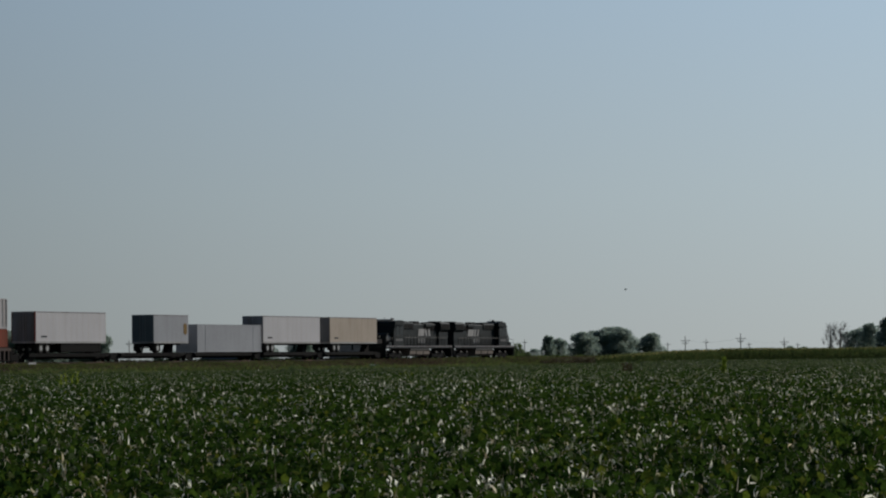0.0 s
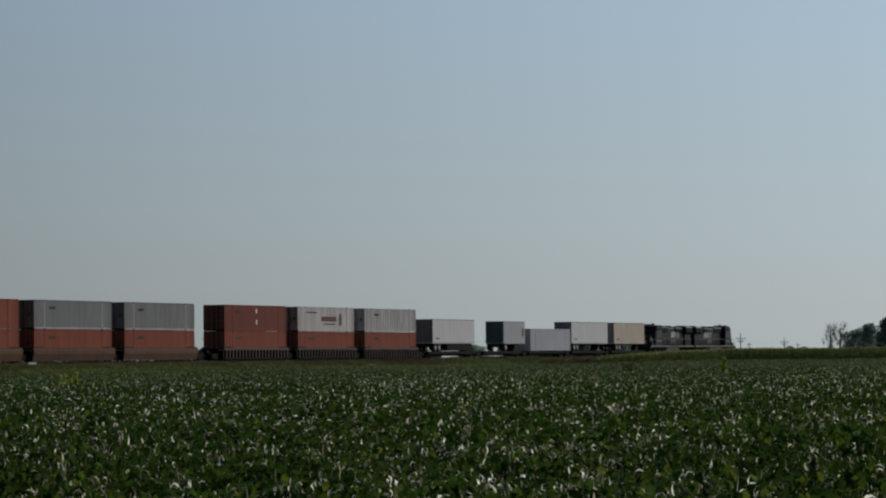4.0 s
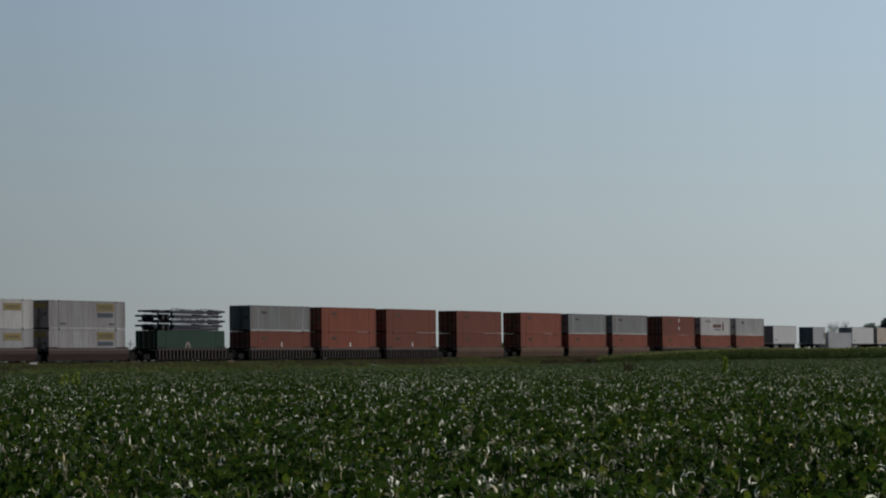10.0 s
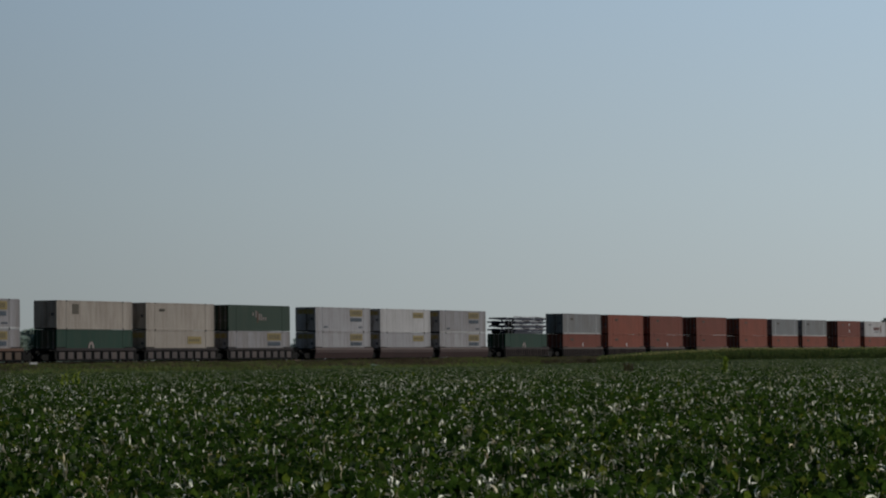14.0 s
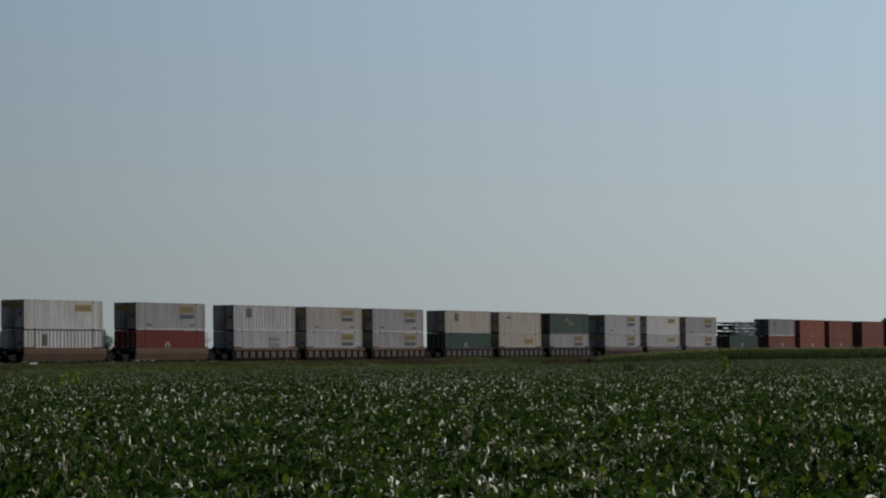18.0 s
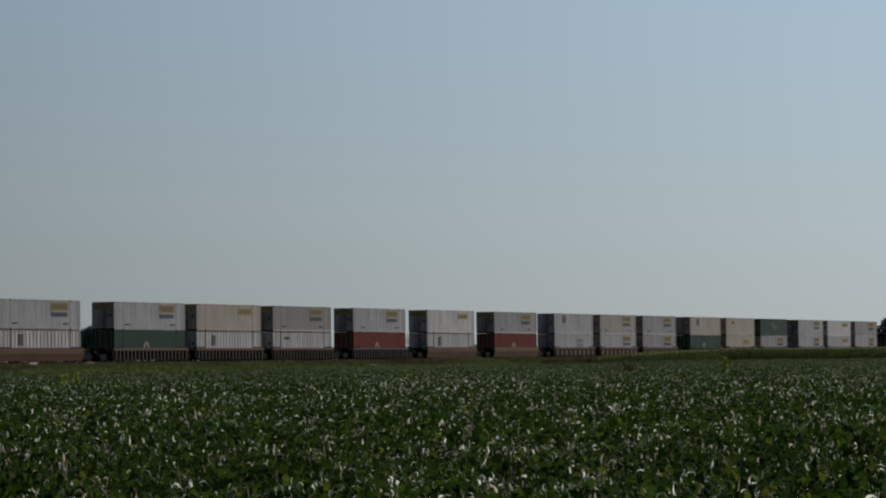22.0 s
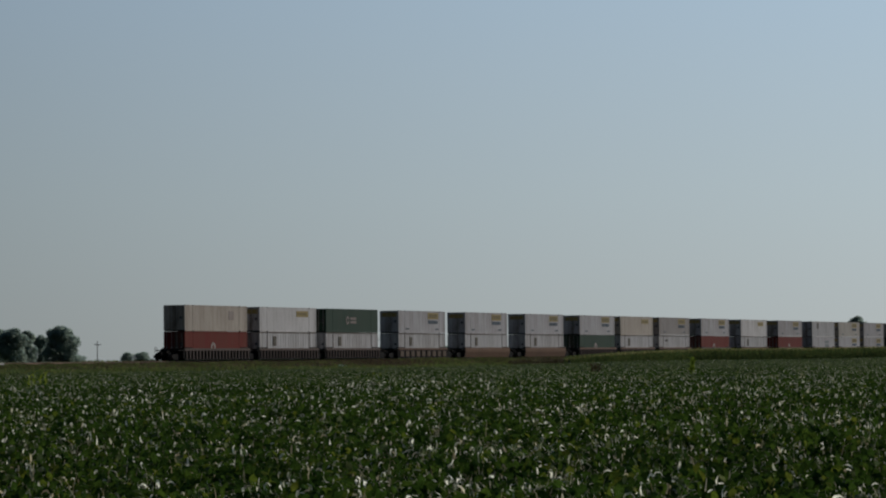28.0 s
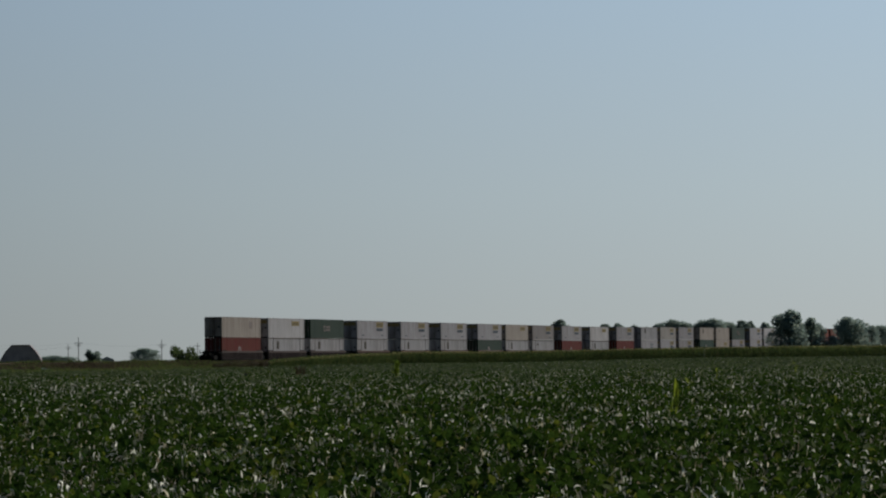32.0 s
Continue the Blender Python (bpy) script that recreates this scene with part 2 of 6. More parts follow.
PAINT = dict(rough=0.62, vary=0.13, scale=0.25, grain=5.0, streaks=0.26, spec=0.05, dirt=0.6)
DARK = dict(PAINT, dirt=0.12)
RUSTY = dict(PAINT, soot=(0.11, 0.043, 0.028), spec=0.03)
M = {
    "red": node_mat("paint_orange_red", (0.252, 0.070, 0.044), **RUSTY),
    "rust": node_mat("paint_brick_red", (0.186, 0.054, 0.037), **RUSTY),
    "maroon": node_mat("paint_maroon", (0.135, 0.022, 0.018), **RUSTY),
    "chalk": node_mat("paint_chalk_white", (0.535, 0.508, 0.500), **PAINT),
    "stake": node_mat("stake_brown", (0.085, 0.062, 0.056), rough=0.8, vary=0.25, streaks=0.4),
    "ink": node_mat("faded_brown_lettering", (0.14, 0.11, 0.06), rough=0.7, vary=0.1),
    "raildark": node_mat("grimy_post_and_shadow_seam", (0.115, 0.092, 0.078), rough=0.8, vary=0.25, streaks=0.4),
    "placard": node_mat("dark_placard", (0.085, 0.072, 0.055), rough=0.7, vary=0.2),
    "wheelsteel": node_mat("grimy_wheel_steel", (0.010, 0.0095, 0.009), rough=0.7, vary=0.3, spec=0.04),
    "clean": node_mat("trailer_white", (0.60, 0.575, 0.58), rough=0.5, vary=0.08, scale=0.2, grain=3.0, spec=0.05, dirt=0.12),
    "print_red": node_mat("dark_red_print", (0.16, 0.075, 0.065), rough=0.6, vary=0.1),
    "railing": node_mat("dull_railing", (0.035, 0.035, 0.035), rough=0.6, vary=0.1),
    "grey": node_mat("paint_grey", (0.205, 0.210, 0.214), **PAINT),
    "white": node_mat("paint_white", (0.385, 0.368, 0.377), **PAINT),
    "silver": node_mat("paint_pale_grey", (0.310, 0.294, 0.302), **PAINT),
    "dusty": node_mat("paint_dusty_grey_brown", (0.275, 0.248, 0.236), **PAINT),
    "beige": node_mat("paint_beige", (0.352, 0.322, 0.288), **PAINT),
    "cream": node_mat("paint_cream", (0.405, 0.348, 0.296), **PAINT),
    "green": node_mat("paint_green", (0.020, 0.046, 0.031), **DARK),
    "darkgreen": node_mat("paint_dark_green", (0.010, 0.046, 0.030), **DARK),
    "navy": node_mat("paint_navy", (0.115, 0.140, 0.150), **DARK),
    "dullgrey": node_mat("trailer_dull_grey", (0.21, 0.215, 0.225), **PAINT),
    "lowgrey": node_mat("paint_light_blue_grey", (0.385, 0.39, 0.41), **dict(PAINT, streaks=0.03, dirt=0.2)),
    "oldcream": node_mat("trailer_weathered_cream", (0.52, 0.435, 0.355), rough=0.6, vary=0.12, scale=0.3, grain=4.0, spec=0.05, streaks=0.12, dirt=0.45, soot=(0.24, 0.15, 0.09)),
    "yellow": node_mat("sign_yellow", (0.265, 0.198, 0.075), rough=0.6, vary=0.1),
    "gold": node_mat("golden_brown_print", (0.22, 0.13, 0.035), rough=0.6, vary=0.1),
    "bluegrey": node_mat("sign_blue_grey", (0.15, 0.165, 0.18), rough=0.6, vary=0.1),
    "railpaint": node_mat("pale_rail_paint", (0.45, 0.44, 0.43), **PAINT),
    "faded": node_mat("faded_emblem_paint", (0.30, 0.25, 0.23), **PAINT),
    "blueink": node_mat("dark_blue_lettering", (0.085, 0.105, 0.13), rough=0.7, vary=0.1),
    "dark": node_mat("dark_print", (0.05, 0.05, 0.055), rough=0.6, vary=0.1),
    "decal": node_mat("white_print", (0.78, 0.78, 0.76), rough=0.6, vary=0.1),
    "sill_tan": node_mat("car_paint_tan_brown", (0.112, 0.060, 0.036), spec=0.1, rough=0.85, vary=0.2, scale=0.4, streaks=0.5),
    "sill_red": node_mat("car_paint_rust_red", (0.115, 0.062, 0.042), rough=0.7, vary=0.2, scale=0.4, streaks=0.5),
    "sill_purple": node_mat("car_paint_dull_maroon", (0.052, 0.025, 0.024), rough=0.7, vary=0.2, scale=0.4, streaks=0.5),
    "sill_dark": node_mat("car_paint_grimy_brown", (0.082, 0.057, 0.049), rough=0.75, vary=0.25, scale=0.4, streaks=0.4),
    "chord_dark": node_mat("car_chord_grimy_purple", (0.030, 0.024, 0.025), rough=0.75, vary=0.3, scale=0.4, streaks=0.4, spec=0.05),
    "panel_red": node_mat("car_panel_faded_brown", (0.080, 0.052, 0.037), rough=0.75, vary=0.3, scale=0.4, streaks=0.5, dirt=0.6),
    "panel_purple": node_mat("car_panel_faded_mauve", (0.072, 0.058, 0.058), rough=0.75, vary=0.3, scale=0.4, streaks=0.5, dirt=0.6),
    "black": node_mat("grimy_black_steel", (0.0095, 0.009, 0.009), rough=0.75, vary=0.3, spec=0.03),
    "rubber": node_mat("tyre_rubber", (0.018, 0.018, 0.018), rough=0.85, vary=0.2),
    "steel": node_mat("worn_steel", (0.30, 0.29, 0.28), rough=0.45, metal=0.8, vary=0.25),
    "loco": node_mat("locomotive_black", (0.0085, 0.0135, 0.0150), rough=0.5, vary=0.4, scale=0.5, streaks=0.5, spec=0.07, dirt=0.10),
    "tank": node_mat("dusty_fuel_tank", (0.19, 0.155, 0.13), rough=0.75, vary=0.25, streaks=0.5),
    "glass": node_mat("cab_glass", (0.012, 0.014, 0.016), rough=0.25, vary=0.05, spec=0.12),
    "chassis": node_mat("chassis_blue_grey", (0.022, 0.026, 0.048), rough=0.6, vary=0.3),
    "chassis_pale": node_mat("chassis_worn_pale", (0.30, 0.29, 0.31), rough=0.6, vary=0.4, scale=1.5, streaks=0.3),
    "ballast": node_mat("ballast_stone", (0.085, 0.074, 0.066), rough=0.95, vary=0.4, scale=0.5, grain=9.0, bump=0.8),
    "rail": node_mat("rail_steel", (0.16, 0.10, 0.075), rough=0.55, metal=0.6, vary=0.2),
    "polewood": node_mat("silvery_pole_wood", (0.24, 0.22, 0.20), rough=0.9, vary=0.25, grain=20, spec=0.3),
    "wood": node_mat("weathered_pole_wood", (0.13, 0.105, 0.085), rough=0.9, vary=0.3, grain=20),
    # barn boards and roofing are paled to carry the haze of distance
    "barn": node_mat("weathered_hazed_barn_red", (0.45, 0.37, 0.36), rough=0.85, vary=0.3, streaks=0.6),
    "barnroof": node_mat("hazed_barn_roofing", (0.36, 0.31, 0.31), rough=0.85, vary=0.3),
    "roof": node_mat("dark_shingle_roof", (0.14, 0.145, 0.155), rough=0.9, vary=0.3, grain=6),
    "siding": node_mat("white_siding", (0.74, 0.75, 0.77), rough=0.7, vary=0.1),
    "brickred": node_mat("far_red_brown_wall", (0.26, 0.12, 0.09), rough=0.85, vary=0.2),
    "tin": node_mat("galvanised_sheet", (0.42, 0.43, 0.44), rough=0.5, metal=0.3, vary=0.2, streaks=0.4),
    "palebark": node_mat("grey_dead_wood", (0.34, 0.32, 0.30), rough=0.95, vary=0.3, grain=15),
    "bark": node_mat("bark", (0.075, 0.060, 0.048), rough=0.95, vary=0.3, grain=15),
    "glasslamp": node_mat("lamp_glass", (0.6, 0.58, 0.5), rough=0.2, vary=0.05),
    "soy": leaf_mat("soybean_leaves", (0.0355, 0.071, 0.018), (0.12, 0.15, 0.030), 0.04, rough=0.9, gloss=0.0, glow=0.36, tint=(1.25, 1.2, 0.75)),
    "soymid": leaf_mat("soybean_dull_hazed_leaves", (0.098, 0.132, 0.056), (0.155, 0.18, 0.090), 0.25, rough=0.7, gloss=0.1, glow=0.42),
    "soypale": leaf_mat("soybean_leaf_undersides", (0.40, 0.40, 0.30), (0.92, 0.90, 0.75), 0.58, rough=0.40, gloss=0.4, glow=0.58),
    "soyolive": leaf_mat("soybean_yellowing_leaves", (0.058, 0.094, 0.020), (0.11, 0.14, 0.034), 0.2, rough=0.8, gloss=0.05, glow=0.42, tint=(1.2, 1.15, 0.7)),
    "straw": leaf_mat("dry_soybean_stalks", (0.31, 0.28, 0.185), (0.56, 0.51, 0.38), 0.4, rough=0.7, gloss=0.1, glow=0.3),
    "corn": leaf_mat("corn_leaves", (0.105, 0.148, 0.066), (0.15, 0.165, 0.075), 0.2, rough=0.8, gloss=0.0, glow=0.34, tint=(1.1, 1.1, 0.8)),
    "grass": leaf_mat("verge_grass", (0.095, 0.128, 0.048), (0.15, 0.145, 0.07), 0.2, rough=0.8, gloss=0.05, glow=0.5, tint=(1.1, 1.15, 0.9)),
    "freshcorn": leaf_mat("fresh_corn_leaf", (0.16, 0.24, 0.035), (0.22, 0.28, 0.05), 0.3, rough=0.6, gloss=0.1, glow=0.45),
    # far trees' haze is painted in: blue-grey leaf colour and a raised through-tint
    "tree": leaf_mat("hazed_tree_leaves", (0.108, 0.136, 0.118), (0.115, 0.138, 0.112), 0.2, rough=0.6, gloss=0.2, glow=0.70, tint=(3.0, 3.1, 3.2)),
    "bush": leaf_mat("bush_leaves", (0.080, 0.112, 0.050), (0.12, 0.16, 0.07), 0.2, rough=0.8, gloss=0.1, glow=0.5, tint=(1.6, 1.7, 1.4)),
    "brush": leaf_mat("dry_brush_leaves", (0.085, 0.070, 0.035), (0.14, 0.12, 0.06), 0.2, rough=0.7, gloss=0.2, glow=0.2),
    "lime": leaf_mat("yellow_green_leaf", (0.22, 0.30, 0.030), (0.34, 0.38, 0.06), 0.3, rough=0.5, gloss=0.3, glow=0.35),
    "tassel": leaf_mat("corn_tassel", (0.30, 0.28, 0.14), (0.40, 0.36, 0.20), 0.3, rough=0.8, gloss=0.0, glow=0.5, tint=(1.2, 1.2, 1.0)),
    "drygrass": leaf_mat("dry_verge_grass", (0.095, 0.074, 0.052), (0.15, 0.12, 0.085), 0.3, rough=0.8, gloss=0.0, glow=0.4),
}


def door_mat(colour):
    """Door paint of a container: same colour, plus grime and the back end's shade."""
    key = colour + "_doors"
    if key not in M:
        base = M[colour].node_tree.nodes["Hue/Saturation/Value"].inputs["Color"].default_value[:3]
        M[key] = node_mat(M[colour].name + "_grimy_shaded_doors", base, rough=0.75, vary=0.2, scale=0.5, grain=5.0, streaks=0.35, spec=0.06, dirt=1.0, soot=(0.080, 0.058, 0.042))
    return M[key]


def ground_mat():
    m = node_mat("field_ground", (0.060, 0.075, 0.032), rough=0.95, vary=0.35, scale=0.02, grain=1.5, bump=0.4, spec=0.1)
    return m


M["ground"] = ground_mat()


# ------------------------------------------------------------------ mesh builder
class Shape:
    """Collects boxes, tubes and prisms and makes one mesh of them."""

    def __init__(self):
        self.v, self.f = [], []

    def add(self, verts, faces):
        k = len(self.v)
        self.v += [tuple(p) for p in verts]
        self.f += [tuple(i + k for i in q) for q in faces]
        return self

    def box(self, x0, x1, y0, y1, z0, z1, c=0.0):
        """A box; c chamfers its long edges."""
        if c <= 0:
            vs = [(x, y, z) for x in (x0, x1) for y in (y0, y1) for z in (z0, z1)]
            return self.add(vs, [(0, 1, 3, 2), (4, 6, 7, 5), (0, 4, 5, 1), (2, 3, 7, 6), (0, 2, 6, 4), (1, 5, 7, 3)])
        ring = [(y0 + c, z0), (y1 - c, z0), (y1, z0 + c), (y1, z1 - c), (y1 - c, z1), (y0 + c, z1), (y0, z1 - c), (y0, z0 + c)]
        return self.prism(ring, x0, x1)

    def prism(self, ring, x0, x1):
        """A ring of (y, z) drawn along x, counter-clockwise as seen from +x."""
        k = len(ring)
        vs = [(x0, y, z) for y, z in ring] + [(x1, y, z) for y, z in ring]
        fs = [tuple(range(k - 1, -1, -1)), tuple(range(k, 2 * k))]
        fs += [(i, (i + 1) % k, k + (i + 1) % k, k + i) for i in range(k)]
        return self.add(vs, fs)

    def prism_y(self, ring, y0, y1):
        """A ring of (x, z) drawn along y."""
        k = len(ring)
        vs = [(x, y0, z) for x, z in ring] + [(x, y1, z) for x, z in ring]
        fs = [tuple(range(k)), tuple(range(2 * k - 1, k - 1, -1))]
        fs += [(i, k + i, k + (i + 1) % k, (i + 1) % k) for i in range(k)]
        return self.add(vs, fs)

    def tube(self, a, b, r, n=8, r2=None):
        a, b = Vector(a), Vector(b)
        r2 = r if r2 is None else r2
        w = (b - a).normalized()
        s = w.orthogonal().normalized()
        t = w.cross(s)
        vs = []
        for p, q in ((a, r), (b, r2)):
            vs += [p + (s * math.cos(2 * math.pi * i / n) + t * math.sin(2 * math.pi * i / n)) * q for i in range(n)]
        fs = [tuple(range(n - 1, -1, -1)), tuple(range(n, 2 * n))]
        fs += [(i, (i + 1) % n, n + (i + 1) % n, n + i) for i in range(n)]
        return self.add(vs, fs)

    def mesh(self, name):
        me = bpy.data.meshes.new(name)
        me.from_pydata(self.v, [], self.f)
        me.update()
        return me


MESHES = {}


def shared(key, make):
    if key not in MESHES:
        MESHES[key] = make().mesh(key)
    return MESHES[key]


def part(name, shape, material, parent, label="", at=None):
    """One mesh object under a thing or a part. shape: a Shape or a mesh (shared meshes get one material a key)."""
    me = shape if isinstance(shape, bpy.types.Mesh) else shape.mesh(name)
    ob = new(name, me)
    if not me.materials:
        me.materials.append(material)
    ob.parent = parent
    if at is not None:
        ob.matrix_basis = at
    if label:
        tagged(ob, label)
    return ob


def bulk(name, verts, faces, material, **tags):
    """A large mesh from numpy arrays of vertices and of equal-sized faces."""
    me = bpy.data.meshes.new(name)
    n, k = faces.shape
    me.vertices.add(len(verts))
    me.vertices.foreach_set("co", np.ascontiguousarray(verts, dtype=np.float32).ravel())
    me.loops.add(n * k)
    me.loops.foreach_set("vertex_index", np.ascontiguousarray(faces, dtype=np.int32).ravel())
    me.polygons.add(n)
    me.polygons.foreach_set("loop_start", np.arange(0, n * k, k, dtype=np.int32))
    me.update(calc_edges=True)
    me.materials.append(material)
    return tagged(new(name, me), **tags)


# ------------------------------------------------------------------ the plan
TH = radians(22.08)                                    # heading of the track, from +y towards +x
U = Vector((math.sin(TH), math.cos(TH), 0))            # the way the train goes
N = Vector((-math.cos(TH), math.sin(TH), 0))           # across it, away from the camera
RAIL = 1.59                                            # top of the rails; the field's soil is at 0
SIDE = Vector((-43.90, 308.45, 0))                       # a point of the container sides' plane
MID = SIDE + N * 1.295                                 # the same point on the track's centre line
SPEED, GAIN, LATE = 25.6084, 0.00834, 0.0006           # metres a second, and its slight changes
HEAD = math.degrees(math.atan2(U.y, U.x))
PERP = abs(MID.dot(N))                                 # from the camera to the track, square to it


def climb(d):
    """The line climbs very gently towards the far end."""
    return 0.0045 * max(0.0, d - 375)


def on_track(d, lat=0.0, z=0.0):
    p = MID + U * d + N * lat
    return pose(p.x, p.y, RAIL + climb(d) + z, 0, 0, HEAD)


def run(t):
    return SPEED * t + GAIN * (t - 14) ** 2 + LATE * (t - 14) ** 3


def bear(px, far):
    """The place on the ground at a heading, given in the resting view's columns, and a distance along y."""
    return (px - 784) / 5725 * far, far


# ------------------------------------------------------------------ ground
def swell(x, y):
    """A very slight rise of the farmland in the distance, some decimetres."""
    x, y = np.asarray(x, float), np.asarray(y, float)
    b, r = np.degrees(np.arctan2(x, np.maximum(y, 1.0))), np.hypot(x, y)
    q = np.clip((b - 6.5) / 4.2, 0, 1)
    rise = 0.52 * q * q * (3 - 2 * q) * np.clip((r - 230) / 180, 0, 1) * (y > 0)
    return rise + 0.31 * np.exp(-((b - 4.5) / np.where(b < 4.5, 2.5, 5.0)) ** 2) * np.clip((r - 250) / 150, 0, 1) * np.clip((760 - r) / 200, 0, 1) * (y > 0)


def ground():
    s = Shape()
    xs = [-4000, -1500, -600, -200] + [-100 + 15 * i for i in range(24)] + [300, 600, 1500, 4000]
    ys = [-600, -100, 0, 60, 150] + [225 + 25 * i for i in range(24)] + [1000, 2000, 4500]
    vs = [(x, y, float(swell(x, y))) for y in ys for x in xs]
    k = len(xs)
    fs = [(j * k + i, j * k + i + 1, (j + 1) * k + i + 1, (j + 1) * k + i) for j in range(len(ys) - 1) for i in range(k - 1)]
    s.add(vs, fs)
    ob = new("ground", s.mesh("ground"))
    ob.data.materials.append(M["ground"])
    tagged(ob, "flat dark green farmland reaching the horizon", "ground", kind="structure")


def track():
    s = Shape()
    ring = [(-30.0, -1.59), (30.0, -1.59), (6.0, -0.95), (2.2, -0.22), (-2.2, -0.22), (-6.0, -0.95)]
    for xa, xb in ((-700, 375), (375, 1500)):
        s.add([(xa, y, z + climb(xa)) for y, z in ring] + [(xb, y, z + climb(xb)) for y, z in ring],
              [tuple(range(5, -1, -1)), tuple(range(6, 12))] + [(i, (i + 1) % 6, 6 + (i + 1) % 6, 6 + i) for i in range(6)])
    bed = new("track_bed", s.mesh("track_bed"))
    bed.data.materials.append(M["ballast"])
    bed.matrix_world = on_track(0)
    tagged(bed, "low grassy railway bank topped with crushed stone", "track bed", kind="structure")
    for lat in (-0.75, 0.75):
        r = Shape()
        for xa, xb in ((-700, 375), (375, 1500)):
            for w, za, zb in ((0.07, -0.19, -0.17), (0.012, -0.17, -0.04), (0.036, -0.04, 0.0)):
                r.add([(x, y, z + climb(x)) for x in (xa, xb) for y in (-w, w) for z in (za, zb)], [(0, 1, 3, 2), (4, 6, 7, 5), (0, 4, 5, 1), (2, 3, 7, 6), (0, 2, 6, 4), (1, 5, 7, 3)])
        ob = new("rail", r.mesh("rail"))
        ob.data.materials.append(M["rail"])
        ob.matrix_world = on_track(0, lat)
        tagged(ob, "rust-brown steel rail on the track bed", "rail", kind="structure")
    tie = Shape().box(-0.11, 0.11, -1.3, 1.3, -0.30, -0.18).mesh("sleeper")
    tie.materials.append(M["wood"])
    for i in range(300):
        ob = new("sleeper", tie)
        ob.parent = bed
        ob.matrix_basis = pose(-60 + i * 0.55, 0, 0)


ground()
track()
rng = np.random.default_rng(7)


def bank(c):
    """The height of the railway bank at a share c of the way to the track."""
    off = (1 - c) * PERP
    return np.where(off > 30, 0.0, np.where(off > 6, (30 - off) / 24 * 0.65, 0.65 + np.clip((6 - off) / 3.8, 0, 1) * 0.73))


def wave(x, y, k, seed):
    """Smooth uneven field of values about 0, from a sum of waves."""
    g = np.random.default_rng(seed)
    out = np.zeros_like(x)
    for _ in range(7):
        a = g.uniform(0, 2 * math.pi)
        f = k * g.uniform(0.5, 1.8)
        out += np.sin((x * math.cos(a) + y * math.sin(a)) * f + g.uniform(0, 6.28))
    return out / 3.7


def leaf_cloud(px, py, pz, size, tilt_max, fold=True, aspect=0.62):
    """Ovate leaflets at the given places: each a folded blade of 6 points and 4 triangles, or a diamond of 2."""
    n = len(px)
    az = rng.uniform(0, 2 * math.pi, n)
    tilt = rng.uniform(0, 1, n) ** 0.6 * tilt_max
    roll = rng.normal(0, 0.5, n)
    d = np.stack([np.cos(az) * np.cos(tilt), np.sin(az) * np.cos(tilt), -np.sin(tilt) * rng.choice([1, 1, 1, -0.6], n)], 1)
    side = np.stack([-np.sin(az), np.cos(az), np.zeros(n)], 1)
    up = np.cross(d, side)
    side = side * np.cos(roll)[:, None] + up * np.sin(roll)[:, None]
    up = np.cross(d, side)
    L = (size * rng.uniform(0.7, 1.3, n))[:, None]
    W = L * aspect * 0.5
    p = np.stack([px, py, pz], 1)
    if fold:
        droop = up * L * 0.12
        v = np.stack([p - d * L * 0.5 - droop, p - d * L * 0.12 + side * W - up * L * 0.0, p + d * L * 0.2 + side * W * 0.8 + droop * 0.2,
                      p + d * L * 0.5 - droop * 1.3, p + d * L * 0.2 - side * W * 0.8 + droop * 0.2, p - d * L * 0.12 - side * W], 1)
        faces = np.array([[0, 1, 5], [1, 2, 5], [2, 4, 5], [2, 3, 4]])
        m = 6
    else:
        v = np.stack([p - d * L * 0.5, p + side * W, p + d * L * 0.5, p - side * W], 1)
        faces = np.array([[0, 1, 2], [0, 2, 3]])
        m = 4
    f = (np.arange(n) * m)[:, None, None] + faces[None]
    return v.reshape(-1, 3), f.reshape(-1, 3)


def join_clouds(clouds):
    vs, fs, k = [], [], 0
    for v, f in clouds:
        vs.append(v)
        fs.append(f + k)
        k += len(v)
    return np.concatenate(vs), np.concatenate(fs)


CORN_AT = 435.0   # metres ahead at which corn begins beyond the soybeans
EDGE = 0.81       # the soybeans end at this share of the way to the track


def across(x, y):
    """How far a place lies towards the track: 0 at the camera, 1 on the centre line."""
    return (x * N.x + y * N.y) / PERP


def wedge(r0, r1, per_m2):
    a0, a1 = radians(-9.2), radians(15.0)
    n = int(0.5 * (a1 - a0) * (r1 * r1 - r0 * r0) * per_m2)
    r = np.sqrt(rng.uniform(r0 * r0, r1 * r1, n))
    a = rng.uniform(a0, a1, n)
    return np.sin(a) * r, np.cos(a) * r


